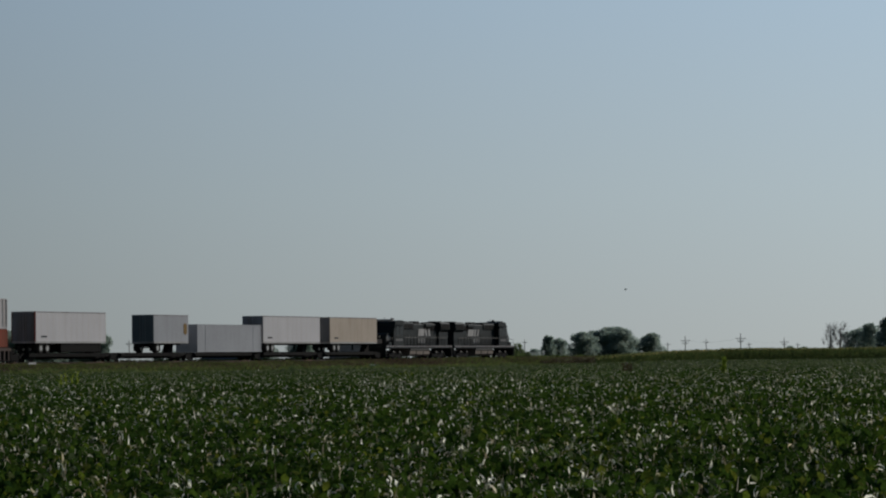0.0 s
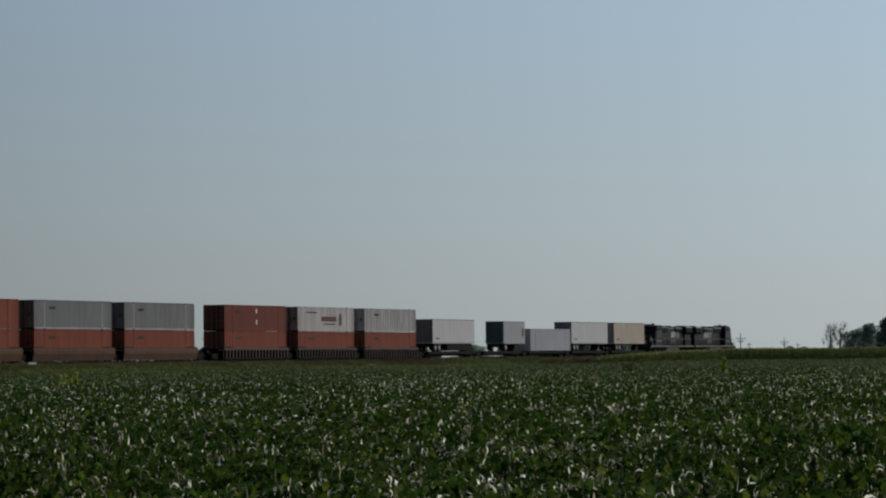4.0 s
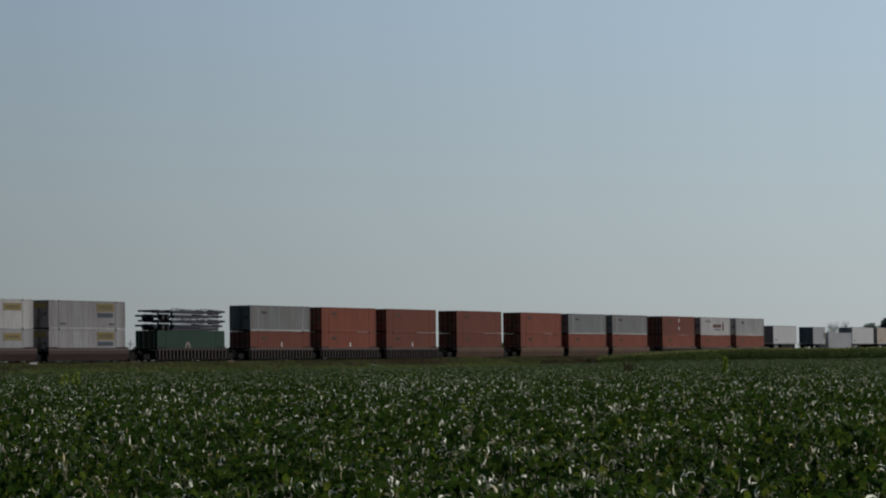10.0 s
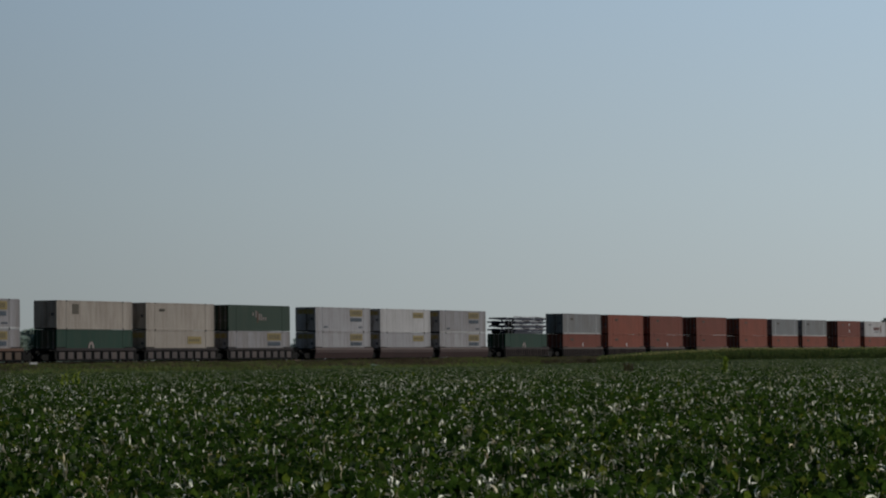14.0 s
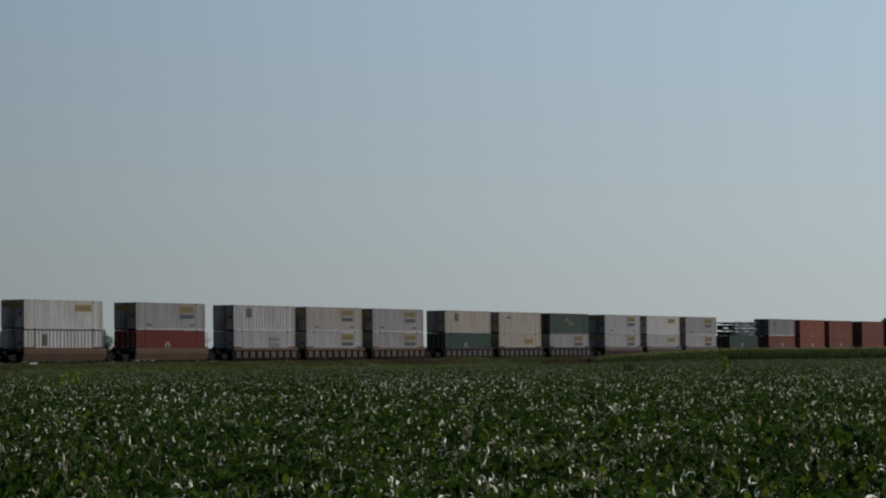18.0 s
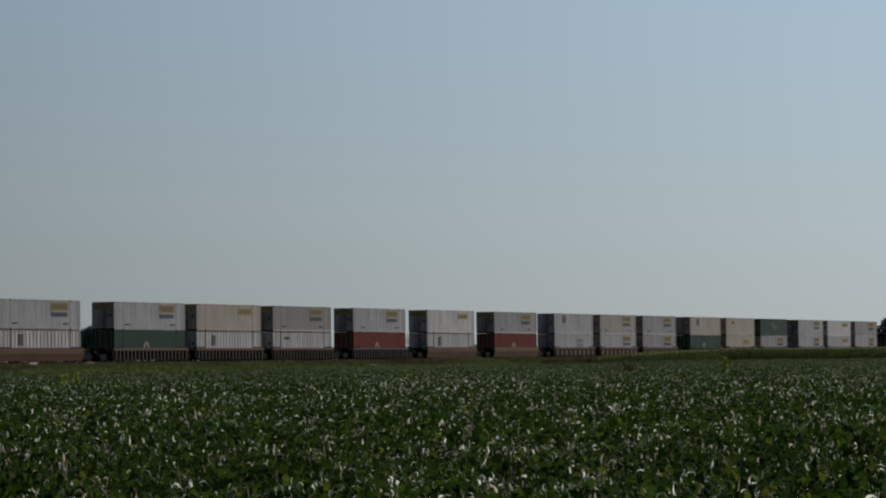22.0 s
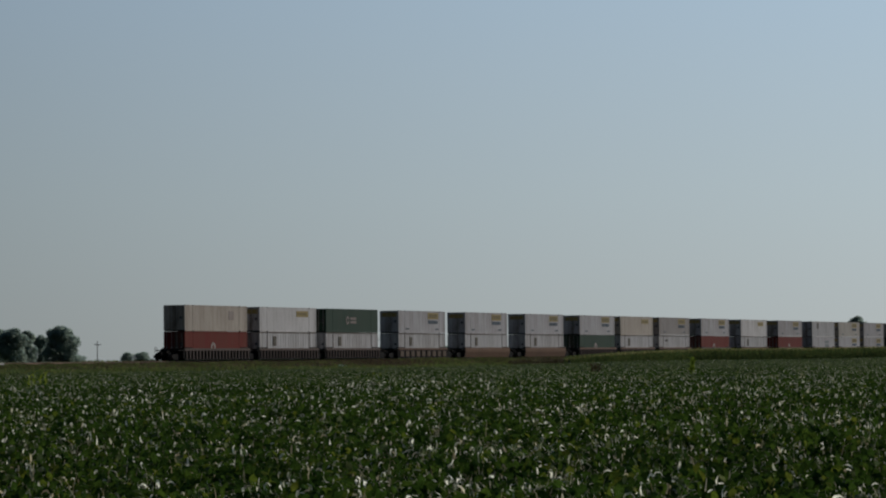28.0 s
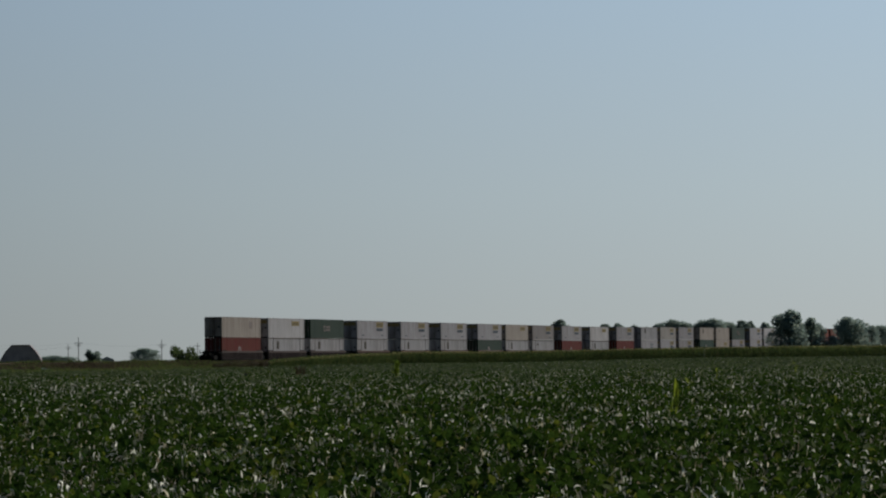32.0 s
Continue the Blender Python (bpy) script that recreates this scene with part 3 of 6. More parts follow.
def curls(px, py, pz, size, width, steep):
    """Leaves curled over by the wind: each an arched strip of 5 triangles that ends in a point."""
    n = len(px)
    az = rng.uniform(0, 2 * math.pi, n)
    start = rng.uniform(-0.7 + steep, 1.5, n)
    bend = rng.uniform(0.4, 1.5, n) * rng.choice([-1, 1, 1], n)
    roll = rng.normal(0, 0.7, n)
    side = np.stack([-np.sin(az), np.cos(az), np.zeros(n)], 1) * np.cos(roll)[:, None]
    side[:, 2] += np.sin(roll)
    p = np.stack([px, py, pz], 1)
    L, W = size[:, None], (size * width)[:, None]
    out = []
    for k, share in enumerate((0.35, 1.0, 0.75)):
        out += [p - side * W * share / 2, p + side * W * share / 2]
        a = start - bend * k
        p = p + np.stack([np.cos(az) * np.cos(a), np.sin(az) * np.cos(a), np.sin(a)], 1) * L / 3
    out.append(p)
    v = np.stack(out, 1)
    f = (np.arange(n) * 7)[:, None, None] + np.array([[0, 1, 3], [0, 3, 2], [2, 3, 5], [2, 5, 4], [4, 5, 6]])[None]
    return v.reshape(-1, 3), f.reshape(-1, 3)


def soybeans():
    green, pale, straw, counts = [], [], [], []
    for r0, r1, dens, size, fold in ((13, 32, 520, 0.082, True), (32, 60, 190, 0.092, True), (60, 110, 58, 0.115, False), (110, 220, 18, 0.15, False), (220, 560, 7, 0.19, False)):
        for kind in (0, 1):
            x, y = wedge(r0, r1, dens * (1.0, 0.19 if r0 < 32 else 0.19 if r0 < 60 else 0.21 if r0 < 110 else 0.60 if r0 < 200 else 0.10)[kind])
            keep = (across(x, y) < EDGE) & (y < CORN_AT)
            x, y = x[keep], y[keep]
            # rows run across the view at a slant, with clumpy plants
            row = np.abs(((x * 0.82 + y * 0.57) / 0.76) % 1.0 - 0.5) * 2
            rough = np.clip(1.3 - np.hypot(x, y) / 260, 0.4, 1)
            top = 0.70 + swell(x, y) + rough * (0.08 * wave(x, y, 1.9, 3) + 0.05 * wave(x, y, 0.22, 4) - 0.13 * row ** 2 + 0.065 * wave(x, y, 6.0, 9))
            if kind == 0:
                z = top - np.minimum(rng.exponential(0.12, len(x)), 0.5) + rng.normal(0, 0.025, len(x))
                green.append(leaf_cloud(x, y, np.maximum(z, 0.05), np.full(len(x), size), 1.4 if r0 < 60 else 1.0 if r0 < 200 else 0.6, fold, 0.66))
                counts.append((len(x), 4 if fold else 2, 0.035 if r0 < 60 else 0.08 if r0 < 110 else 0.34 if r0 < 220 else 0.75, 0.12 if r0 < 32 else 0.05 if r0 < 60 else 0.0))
            else:
                # wind-turned leaves: narrow, curled, showing their undersides, in patches
                if r0 < 60:
                    # part of them hang together in tufts
                    k = len(x) // 12 * 6
                    x[:k] = np.repeat(x[:k:6], 6) + rng.normal(0, 0.045, k)
                    y[:k] = np.repeat(y[:k:6], 6) + rng.normal(0, 0.07, k)
                    top[:k] = np.repeat(top[:k:6], 6)
                thick = rng.uniform(-1.2, 1.2, len(x)) < wave(x, y, 1.1, 12) + 0.5
                x, y, top = x[thick], y[thick], top[thick]
                z = top + 0.02 - np.minimum(rng.exponential(0.05, len(x)), 0.3)
                size = size if r0 < 110 else 0.062 if r0 < 200 else 0.085
                big = size * (0.28 + 0.85 * rng.uniform(0, 1, len(x)) ** 2.2)
                if 32 <= r0 < 110:
                    some = rng.uniform(0, 1, len(x)) < 0.95
                    x, y, z, top, big = x[some], y[some], z[some], top[some], big[some] * 1.05
                if r0 < 110:
                    pale.append(curls(x, y, z, big * 1.17, rng.uniform(0.10, 0.27, len(x)), 0.75 if r0 < 32 else 0.95))
                else:
                    pale.append(leaf_cloud(x, y, z, big, 1.5, False, 0.5))
            if kind == 1 and r0 < 60:
                # dry stalks and petioles between the leaves, thicker in some patches
                bare = rng.uniform(-1.5, 1.5, len(x)) < wave(x, y, 0.8, 14) + 0.75
                x, y, top = x[bare], y[bare], top[bare]
                n = len(x)
                straw.append(blades(x, y, top - 0.17, rng.uniform(0.12, 0.27, n), rng.uniform(0.004, 0.011, n), rng.uniform(0.1, 1.0, n)))
    edge_faces = len(pale[0][1])
    (v, f), (v2, f2), (v3, f3) = join_clouds(green), join_clouds(pale), join_clouds(straw)
    crop = bulk("soybean_field", np.concatenate([v, v2, v3]), np.concatenate([f, f2 + len(v), f3 + len(v) + len(v2)]), M["soy"],
                label="dense dark green soybean crop with silvery upturned leaves", category="crop field", kind="stuff")
    crop.data.materials.append(M["soypale"])
    crop.data.materials.append(M["straw"])
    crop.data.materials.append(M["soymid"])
    crop.data.materials.append(M["soyolive"])
    slots = np.repeat(np.array([0, 1, 2], dtype=np.int32), [len(f), len(f2), len(f3)])
    # some leaves show dull undersides; the share grows with distance, painting haze and sheen
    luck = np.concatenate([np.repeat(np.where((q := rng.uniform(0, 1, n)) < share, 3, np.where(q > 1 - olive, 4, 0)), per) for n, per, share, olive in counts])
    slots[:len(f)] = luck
    # nearest the field's edge many of the turned leaves are dry
    dry = np.repeat(rng.uniform(0, 1, len(f2) // 5 + 1) < 0.25, 5)[:edge_faces]
    slots[len(f):len(f) + edge_faces][dry] = 2
    crop.data.polygons.foreach_set("material_index", slots)


def blades(px, py, pz, h, w, lean):
    """Narrow upright blades: each a bent strip of 4 triangles."""
    n = len(px)
    az = rng.uniform(0, 2 * math.pi, n)
    d = np.stack([np.cos(az), np.sin(az), np.zeros(n)], 1)
    s = np.stack([-np.sin(az), np.cos(az), np.zeros(n)], 1)
    p = np.stack([px, py, pz], 1)
    up = np.array([[0, 0, 1.0]])
    h, w, lean = h[:, None], w[:, None], lean[:, None]
    mid = p + up * h * 0.6 + d * h * lean * 0.3
    tip = p + up * h * (1 - 0.25 * lean) + d * h * lean
    v = np.stack([p - s * w / 2, p + s * w / 2, mid - s * w / 2, mid + s * w / 2, tip], 1)
    f = (np.arange(n) * 5)[:, None, None] + np.array([[0, 1, 3], [0, 3, 2], [2, 3, 4]])[None]
    return v.reshape(-1, 3), f.reshape(-1, 3)


CORN_FROM = 94.0     # metres along the track from which corn grows beside the soybeans


def along(x, y):
    return (x - MID.x) * U.x + (y - MID.y) * U.y


def verge():
    """Grass and weeds between the soybeans and the rails, also on the bank's side."""
    n = 320000
    d = rng.uniform(-140, 420, n)
    pick = rng.uniform(0, 1, n)
    c = np.where(pick < 0.25, rng.uniform(0.975, 0.988, n), np.where(pick < 0.55, rng.uniform(0.955, 0.98, n), rng.uniform(EDGE - 0.004, 0.96, n)))
    x = MID.x + U.x * d + N.x * PERP * (c - 1)
    y = MID.y + U.y * d + N.y * PERP * (c - 1)
    keep = (d < CORN_FROM + 8 + (c - EDGE) * PERP * 2.86) | (c > 0.955)
    x, y, c = x[keep], y[keep], c[keep]
    base = bank(c)
    h = np.clip(0.40 + 0.20 * wave(x, y, 0.30, 21) + 0.12 * wave(x, y, 1.4, 22), 0.16, 1.0) * rng.uniform(0.6, 1.2, len(x))
    # short and thin beside the ballast, taller weeds farther along the line
    rank = np.clip((d[keep] - 55) / 70, 0, 1)
    h = np.where(base > 0.9, np.clip(h * 0.6, 0.10, 0.20) * (1 - rank) + np.clip(h * 0.9, 0.26, 0.45) * rank, np.where(base > 0.5, h * (0.45 + 0.25 * rank), h))
    patch = wave(x, y, 0.12, 25)
    near = blades(x, y, base - 0.03, h, rng.uniform(0.05, 0.16, len(x)), rng.uniform(0.1, 0.7, len(x)))
    # the far shoulder of the bank is overgrown too
    k = 60000
    d = rng.uniform(-140, 420, k)
    off = rng.uniform(2.0, 5.0, k)
    x, y = MID.x + U.x * d + N.x * off, MID.y + U.y * d + N.y * off
    h = np.clip(0.60 + 0.12 * wave(x, y, 0.5, 23), 0.4, 0.8) * rng.uniform(0.7, 1.1, k) * (0.62 + 0.38 * np.clip((d - 30) / 20, 0, 1))
    far = blades(x, y, bank(1 - off / PERP) - 0.03, h, rng.uniform(0.06, 0.16, k), rng.uniform(0.1, 0.6, k))
    v, f = join_clouds([near, far])
    grass = bulk("verge_grass", v, f, M["grass"], label="rough green and brown grass beside the railway", category="grass", kind="stuff")
    grass.data.materials.append(M["drygrass"])
    # drier and browner towards the ballast
    dry = rng.uniform(0, 1, len(c)) < np.where(c > 0.968, 0.56, np.clip((c - 0.90) * 8, 0, 0.36)) + 0.30 * patch
    grass.data.polygons.foreach_set("material_index", np.repeat(np.concatenate([dry, np.zeros(k, bool)]).astype(np.int32), 3))


def corn():
    """A stand of tall corn between the soybeans and the track."""
    clouds, tassels = [], []
    stands = []
    for c in [EDGE + 0.002 + 0.0048 * i for i in range(9)] + [EDGE + 0.06, EDGE + 0.08, EDGE + 0.10]:
        first = CORN_FROM + (c - EDGE) * PERP * 2.86
        d = np.arange(first, 250, 0.42)
        d = d + rng.uniform(-0.12, 0.12, len(d))
        stands.append((MID.x + U.x * d + N.x * PERP * (c - 1), MID.y + U.y * d + N.y * PERP * (c - 1), np.clip((d - first) / 70, 0, 1) ** 0.7, float(bank(np.array(c)))))
    for i in range(14):
        x = np.arange(37 + 0.1 * i, 150, 0.36)
        stands.append((x + rng.uniform(-0.1, 0.1, len(x)), np.full(len(x), CORN_AT + 0.5 + 0.9 * i) + rng.uniform(-0.1, 0.1, len(x)), np.ones(len(x)), 0.0))
    for x, y, ramp, low in stands:
        h = (1.02 + 0.98 * ramp) * (1 + 0.05 * wave(x, y, 0.12, 31) + rng.normal(0, 0.03, len(x)))
        foot = low + swell(x, y)
        h = h - low * 0.6
        clouds.append(blades(x, y, foot, h, np.full(len(x), 0.05), np.full(len(x), 0.03)))
        for k in range(9):
            z = foot + h * rng.uniform(0.25, 0.93, len(x))
            clouds.append(blades(x, y, z, rng.uniform(0.35, 0.62, len(x)), rng.uniform(0.07, 0.10, len(x)), rng.uniform(0.5, 1.1, len(x))))
        for k in range(4):
            tassels.append(blades(x, y, foot + h * 0.97, rng.uniform(0.18, 0.30, len(x)), np.full(len(x), 0.035), rng.uniform(0.1, 0.5, len(x))))
    v, f = join_clouds(clouds)
    bulk("corn_field", v, f, M["corn"], label="tall dark green corn standing beside the railway", category="crop field", kind="stuff")
    v, f = join_clouds(tassels)
    bulk("corn_tassels", v, f, M["tassel"], label="pale tan tassels on top of the corn", category="crop field", kind="stuff")


soybeans()
verge()
corn()


# ------------------------------------------------------------------ the train: containers
MOVING = []        # (thing, metres along the train, height above the rails)
CL, CW, CH = 16.15, 2.59, 2.896


def side_strip(length, z0, z1, pitch, depth, sign):
    """One corrugated side wall along x, its ribs pressed inwards."""
    s = Shape()
    k = max(4, int(length / pitch))
    p = length / k
    prof = []
    for i in range(k):
        x = -length / 2 + i * p
        prof += [(x, 0), (x + p * 0.42, 0), (x + p * 0.58, depth), (x + p * 0.86, depth)]
    prof.append((length / 2, 0))
    y = sign * (CW / 2 - 0.012)
    vs = []
    for x, dd in prof:
        vs += [(x, y - sign * dd, z0), (x, y - sign * dd, z1)]
    fs = []
    for i in range(len(prof) - 1):
        q = (2 * i, 2 * i + 2, 2 * i + 3, 2 * i + 1)
        fs.append(q if sign < 0 else q[::-1])
    return s.add(vs, fs)


def plate(x0, x1, z0, z1, y=-CW / 2, t=0.012):
    return Shape().box(x0, x1, y - t, y + 0.02, z0, z1)


def container_marks(c, mark):
    """The printed signs of a side, as thin plates; writing that cannot be read is plain bars."""
    def put(name, x0, x1, z0, z1, mat, label=""):
        part(name, plate(x0, x1, z0, z1), M[mat], c, label)

    def bars(x0, x1, z0, z1, mat, rows=1, gap=0.35, n=5):
        s = Shape()
        hh = (z1 - z0) / rows
        for r in range(rows):
            w = (x1 - x0) / n
            for i in range(n):
                s.box(x0 + i * w, x0 + i * w + w * 0.72, -CW / 2 - 0.020, -CW / 2 + 0.01, z0 + r * hh + hh * gap / 2, z0 + (r + 1) * hh - hh * gap / 2)
        part("lettering", s, M[mat], c)
    if mark == "yellow":
        put("sign", 1.95, 5.6, 1.85, 2.66, "yellow", "yellow sign with dark lettering")
        bars(2.3, 5.3, 1.98, 2.54, "ink", 1, 0.12, 7)
        bars(2.1, 5.5, 1.22, 1.72, "blueink", 1, 0.15, 8)
        bars(-5.7, -4.5, 0.45, 0.66, "blueink", 1, 0.3, 4)
        bars(4.5, 5.7, 0.45, 0.66, "blueink", 1, 0.3, 4)
    elif mark == "yellowlow":
        put("sign", 1.6, 4.9, 1.45, 2.25, "yellow", "yellow sign with dark lettering")
        bars(1.9, 4.5, 1.65, 2.05, "ink")
    elif mark == "yellowtop":
        put("sign", 2.3, 5.7, 1.80, 2.50, "yellow", "yellow sign with dark lettering")
        bars(2.7, 5.3, 1.95, 2.32, "ink")
    elif mark == "greysign":
        put("sign", 1.0, 3.8, 1.75, 2.20, "bluegrey", "blue-grey lettered sign")
        put("sign", 1.1, 3.7, 0.65, 1.55, "bluegrey", "blue-grey lettered sign")
    elif mark == "square":
        put("sign", -4.4, -3.5, 1.3, 2.4, "placard", "brown square placard")
    elif mark == "squarehigh":
        put("sign", -4.8, -3.5, 1.55, 2.55, "placard", "brown square placard")
    elif mark == "squareright":
        put("sign", 3.2, 4.5, 1.3, 2.3, "faded", "faded square placard")
    elif mark == "arch":
        # an arch with two legs, one closed band
        ring = [(-1.55, 0.20), (-1.20, 0.20), (-1.20, 1.15)]
        ring += [(-0.95 - math.cos(math.pi * k / 6) * 0.25, 1.15 + math.sin(math.pi * k / 6) * 0.25) for k in range(1, 6)]
        ring += [(-0.70, 1.15), (-0.70, 0.20), (-0.35, 0.20), (-0.35, 1.15)]
        ring += [(-0.95 + math.cos(math.pi * k / 6) * 0.60, 1.15 + math.sin(math.pi * k / 6) * 0.55) for k in range(1, 6)] + [(-1.55, 1.15)]
        y0 = -CW / 2 - 0.02
        s = Shape()
        # quads between the inner and the outer outline
        inner = ring[1:10]
        outer = [ring[0]] + ring[:9:-1]
        for i in range(min(len(inner), len(outer)) - 1):
            s.add([(inner[i][0], y0, inner[i][1]), (inner[i + 1][0], y0, inner[i + 1][1]), (outer[i + 1][0], y0, outer[i + 1][1]), (outer[i][0], y0, outer[i][1])], [(0, 1, 2, 3)])
        part("emblem", s, M["faded"], c, "faded arched emblem")
        bars(0.0, 2.2, 0.25, 0.95, "faded", 1, 0.2, 4)
    elif mark == "swirl":
        for x, z0, z1, mat in ((-1.9, 1.7, 2.1, "faded"), (-1.1, 1.5, 2.3, "faded"), (-0.65, 0.95, 2.2, "sill_red"), (-0.25, 1.25, 1.95, "faded"), (0.25, 1.2, 1.9, "faded"), (0.8, 1.2, 1.6, "faded"), (1.4, 1.2, 1.6, "faded")):
            part("emblem_stroke", plate(x, x + 0.26, z0, z1), M[mat], c)
    elif mark == "ring":
        s = Shape()
        for k in range(12):
            a, q = 2 * math.pi * k / 12, 2 * math.pi * (k + 1) / 12
            s.add([(-1.5 + math.cos(w) * r, -CW / 2 - 0.02, 1.5 + math.sin(w) * r * 1.1) for w, r in ((a, 0.27), (a, 0.46), (q, 0.46), (q, 0.27))], [(0, 1, 2, 3)])
        part("emblem", s, M["faded"], c, "faded ring emblem")
        bars(-0.6, 1.3, 1.05, 1.95, "faded", 2, 0.3, 4)
    elif mark == "script":
        bars(-1.4, 3.0, 1.20, 1.80, "print_red", 1, 0.1, 10)
        bars(-0.8, 2.6, 0.80, 0.98, "dark", 1, 0.3, 9)
        bars(-5.6, -2.6, 2.15, 2.32, "dark", 1, 0.2, 8)
        s = Shape().prism_y([(3.7, 0.8), (4.05, 0.7), (4.4, 0.8), (4.5, 1.6), (4.2, 2.2), (3.9, 2.2), (3.6, 1.6)], -CW / 2 - 0.02, -CW / 2 + 0.01)
        part("emblem", s, M["print_red"], c, "dark red oval emblem")
    elif mark == "small":
        bars(-5.0, -3.7, 1.95, 2.30, "placard", 1, 0.25, 5)
    elif mark == "dots":
        bars(-5.0, -3.7, 1.95, 2.30, "placard", 1, 0.25, 5)
        for z in (0.75, 2.0):
            part("sticker", plate(0.0, 0.30, z, z + 0.5), M["decal"], c, "small white sticker")
    elif mark == "dot":
        bars(-5.0, -3.7, 1.95, 2.30, "placard", 1, 0.25, 5)
        part("sticker", plate(0.1, 0.36, 1.15, 1.65), M["decal"], c, "small white sticker")


CONT = {}
WORDS = {"red": "orange-red", "rust": "brick red", "maroon": "maroon red", "grey": "grey", "white": "white", "silver": "pale grey", "chalk": "chalk white",
         "beige": "beige", "dusty": "dusty grey-brown", "cream": "cream", "green": "dark green", "darkgreen": "dark blue-green"}


def container(colour, style, mark, tier):
    """A long steel freight container: corrugated sides, posts, rails, corner fittings, doors at the back."""
    key = (colour, style, mark, tier)
    if key in CONT:
        return copy_thing(CONT[key], Matrix())
    c = new("shipping_container")
    m = M[colour]
    pitch, depth = {"ribbed": (0.72, 0.042), "fluted": (0.72, 0.04), "flat": (0.42, 0.007)}[style]
    for sign in (-1, 1):
        part("side_panel", shared(f"side_{colour}_{style}_{sign}", lambda: side_strip(CL - 0.3, 0.17, CH - 0.12, pitch, depth, sign)), m, c)
    hw, hl = CW / 2, CL / 2
    part("roof_panel", shared(f"roofp_{colour}", lambda: Shape().box(-hl + 0.05, hl - 0.05, -hw + 0.05, hw - 0.05, CH - 0.06, CH - 0.02)), m, c)
    part("floor", shared("cfloor", lambda: Shape().box(-hl + 0.05, hl - 0.05, -hw + 0.05, hw - 0.05, 0.06, 0.15)), M["black"], c)
    part("front_wall", shared(f"fwall_{colour}", lambda: Shape().box(hl - 0.07, hl - 0.02, -hw + 0.1, hw - 0.1, 0.15, CH - 0.08)), m, c)
    for sign in (-1, 1):
        y = sign * hw
        ya, yb = sorted((y, y - sign * 0.09))
        # fluted boxes: the dark top rail paints the shadow line below the upper box
        part("top_rail", shared(f"trail_{colour}_{style}_{sign}", lambda: Shape().box(-hl + 0.1, hl - 0.1, ya, yb, CH - 0.13, CH - 0.005, 0.012)), M["raildark"] if style == "fluted" else m, c)
        pale = M["railpaint"] if colour in ("white", "silver", "grey", "beige", "dusty") and tier else m
        part("bottom_rail", shared(f"brail_{colour}_{sign}", lambda: Shape().box(-hl + 0.1, hl - 0.1, ya, yb, 0.005, 0.18, 0.015)), pale, c)
        for x in (-hl + 0.08, hl - 0.08):
            part("corner_post", shared(f"cpost_{colour}_{sign}", lambda: Shape().box(-0.08, 0.08, min(y, y - sign * 0.16), max(y, y - sign * 0.16), 0.12, CH - 0.12)), m, c, at=pose(x, 0, 0))
        for x in (-6.0, 6.0):
            part("side_post", shared(f"spost_{colour}_{style}_{sign}", lambda: Shape().box(-0.09, 0.09, min(y + sign * 0.002, y - sign * 0.1), max(y + sign * 0.002, y - sign * 0.1), 0.02, CH - 0.01)), M["railpaint"] if colour == "grey" else M["raildark"] if style == "fluted" else m, c, at=pose(x, 0, 0))
            for z in (0.0, CH - 0.13):
                part("corner_fitting", shared(f"fit_{sign}", lambda: Shape().box(-0.10, 0.10, min(y + sign * 0.012, y - sign * 0.16), max(y + sign * 0.012, y - sign * 0.16), 0.0, 0.13)), M["black"], c, at=pose(x, 0, z))
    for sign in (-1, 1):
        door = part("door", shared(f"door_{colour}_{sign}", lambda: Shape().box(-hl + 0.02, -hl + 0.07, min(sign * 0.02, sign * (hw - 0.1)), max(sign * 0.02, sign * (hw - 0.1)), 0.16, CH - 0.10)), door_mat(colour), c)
        for y in (0.32, 0.92):
            part("lock_rod", shared("lrod", lambda: Shape().tube((-hl - 0.03, 0, 0.14), (-hl - 0.03, 0, CH - 0.1), 0.02, 6).box(-hl - 0.04, -hl + 0.02, -0.12, 0.12, 1.1, 1.16)), M["steel"], door, at=pose(0, sign * y, 0))
    if mark.startswith("yellow"):
        part("door_sign", shared("door_sign", lambda: Shape().box(-hl - 0.012, -hl + 0.022, -1.05, 1.05, 2.10, 2.62)), M["yellow"], c, "faded yellow sign across the doors")
    part("door_plate", shared("door_plate", lambda: Shape().box(-hl - 0.012, -hl + 0.022, -0.98, -0.68, 1.35, 1.65)), M["dark"], c)
    container_marks(c, mark)
    finish = {"ribbed": "ribbed", "fluted": "fluted", "flat": "smooth"}[style]
    extra = {"yellow": " with yellow sign", "yellowlow": " with yellow sign", "yellowtop": " with yellow sign", "arch": " with white emblem",
             "swirl": " with white emblem", "ring": " with faded ring emblem", "script": " with dark lettering"}.get(mark, "")
    seat = "in a well car" if tier == 0 else "stacked on another"
    tagged(c, f"{WORDS[colour]} {finish} freight container{extra} {seat}", "container", "containers on the train")
    CONT[key] = c
    return c


# ------------------------------------------------------------------ the train: trucks and cars
def wheel_shape(r=0.46):
    return Shape().tube((0, -0.07, 0), (0, 0.07, 0), r, 18).tube((0, -0.09, 0), (0, 0.09, 0), r * 0.28, 10)


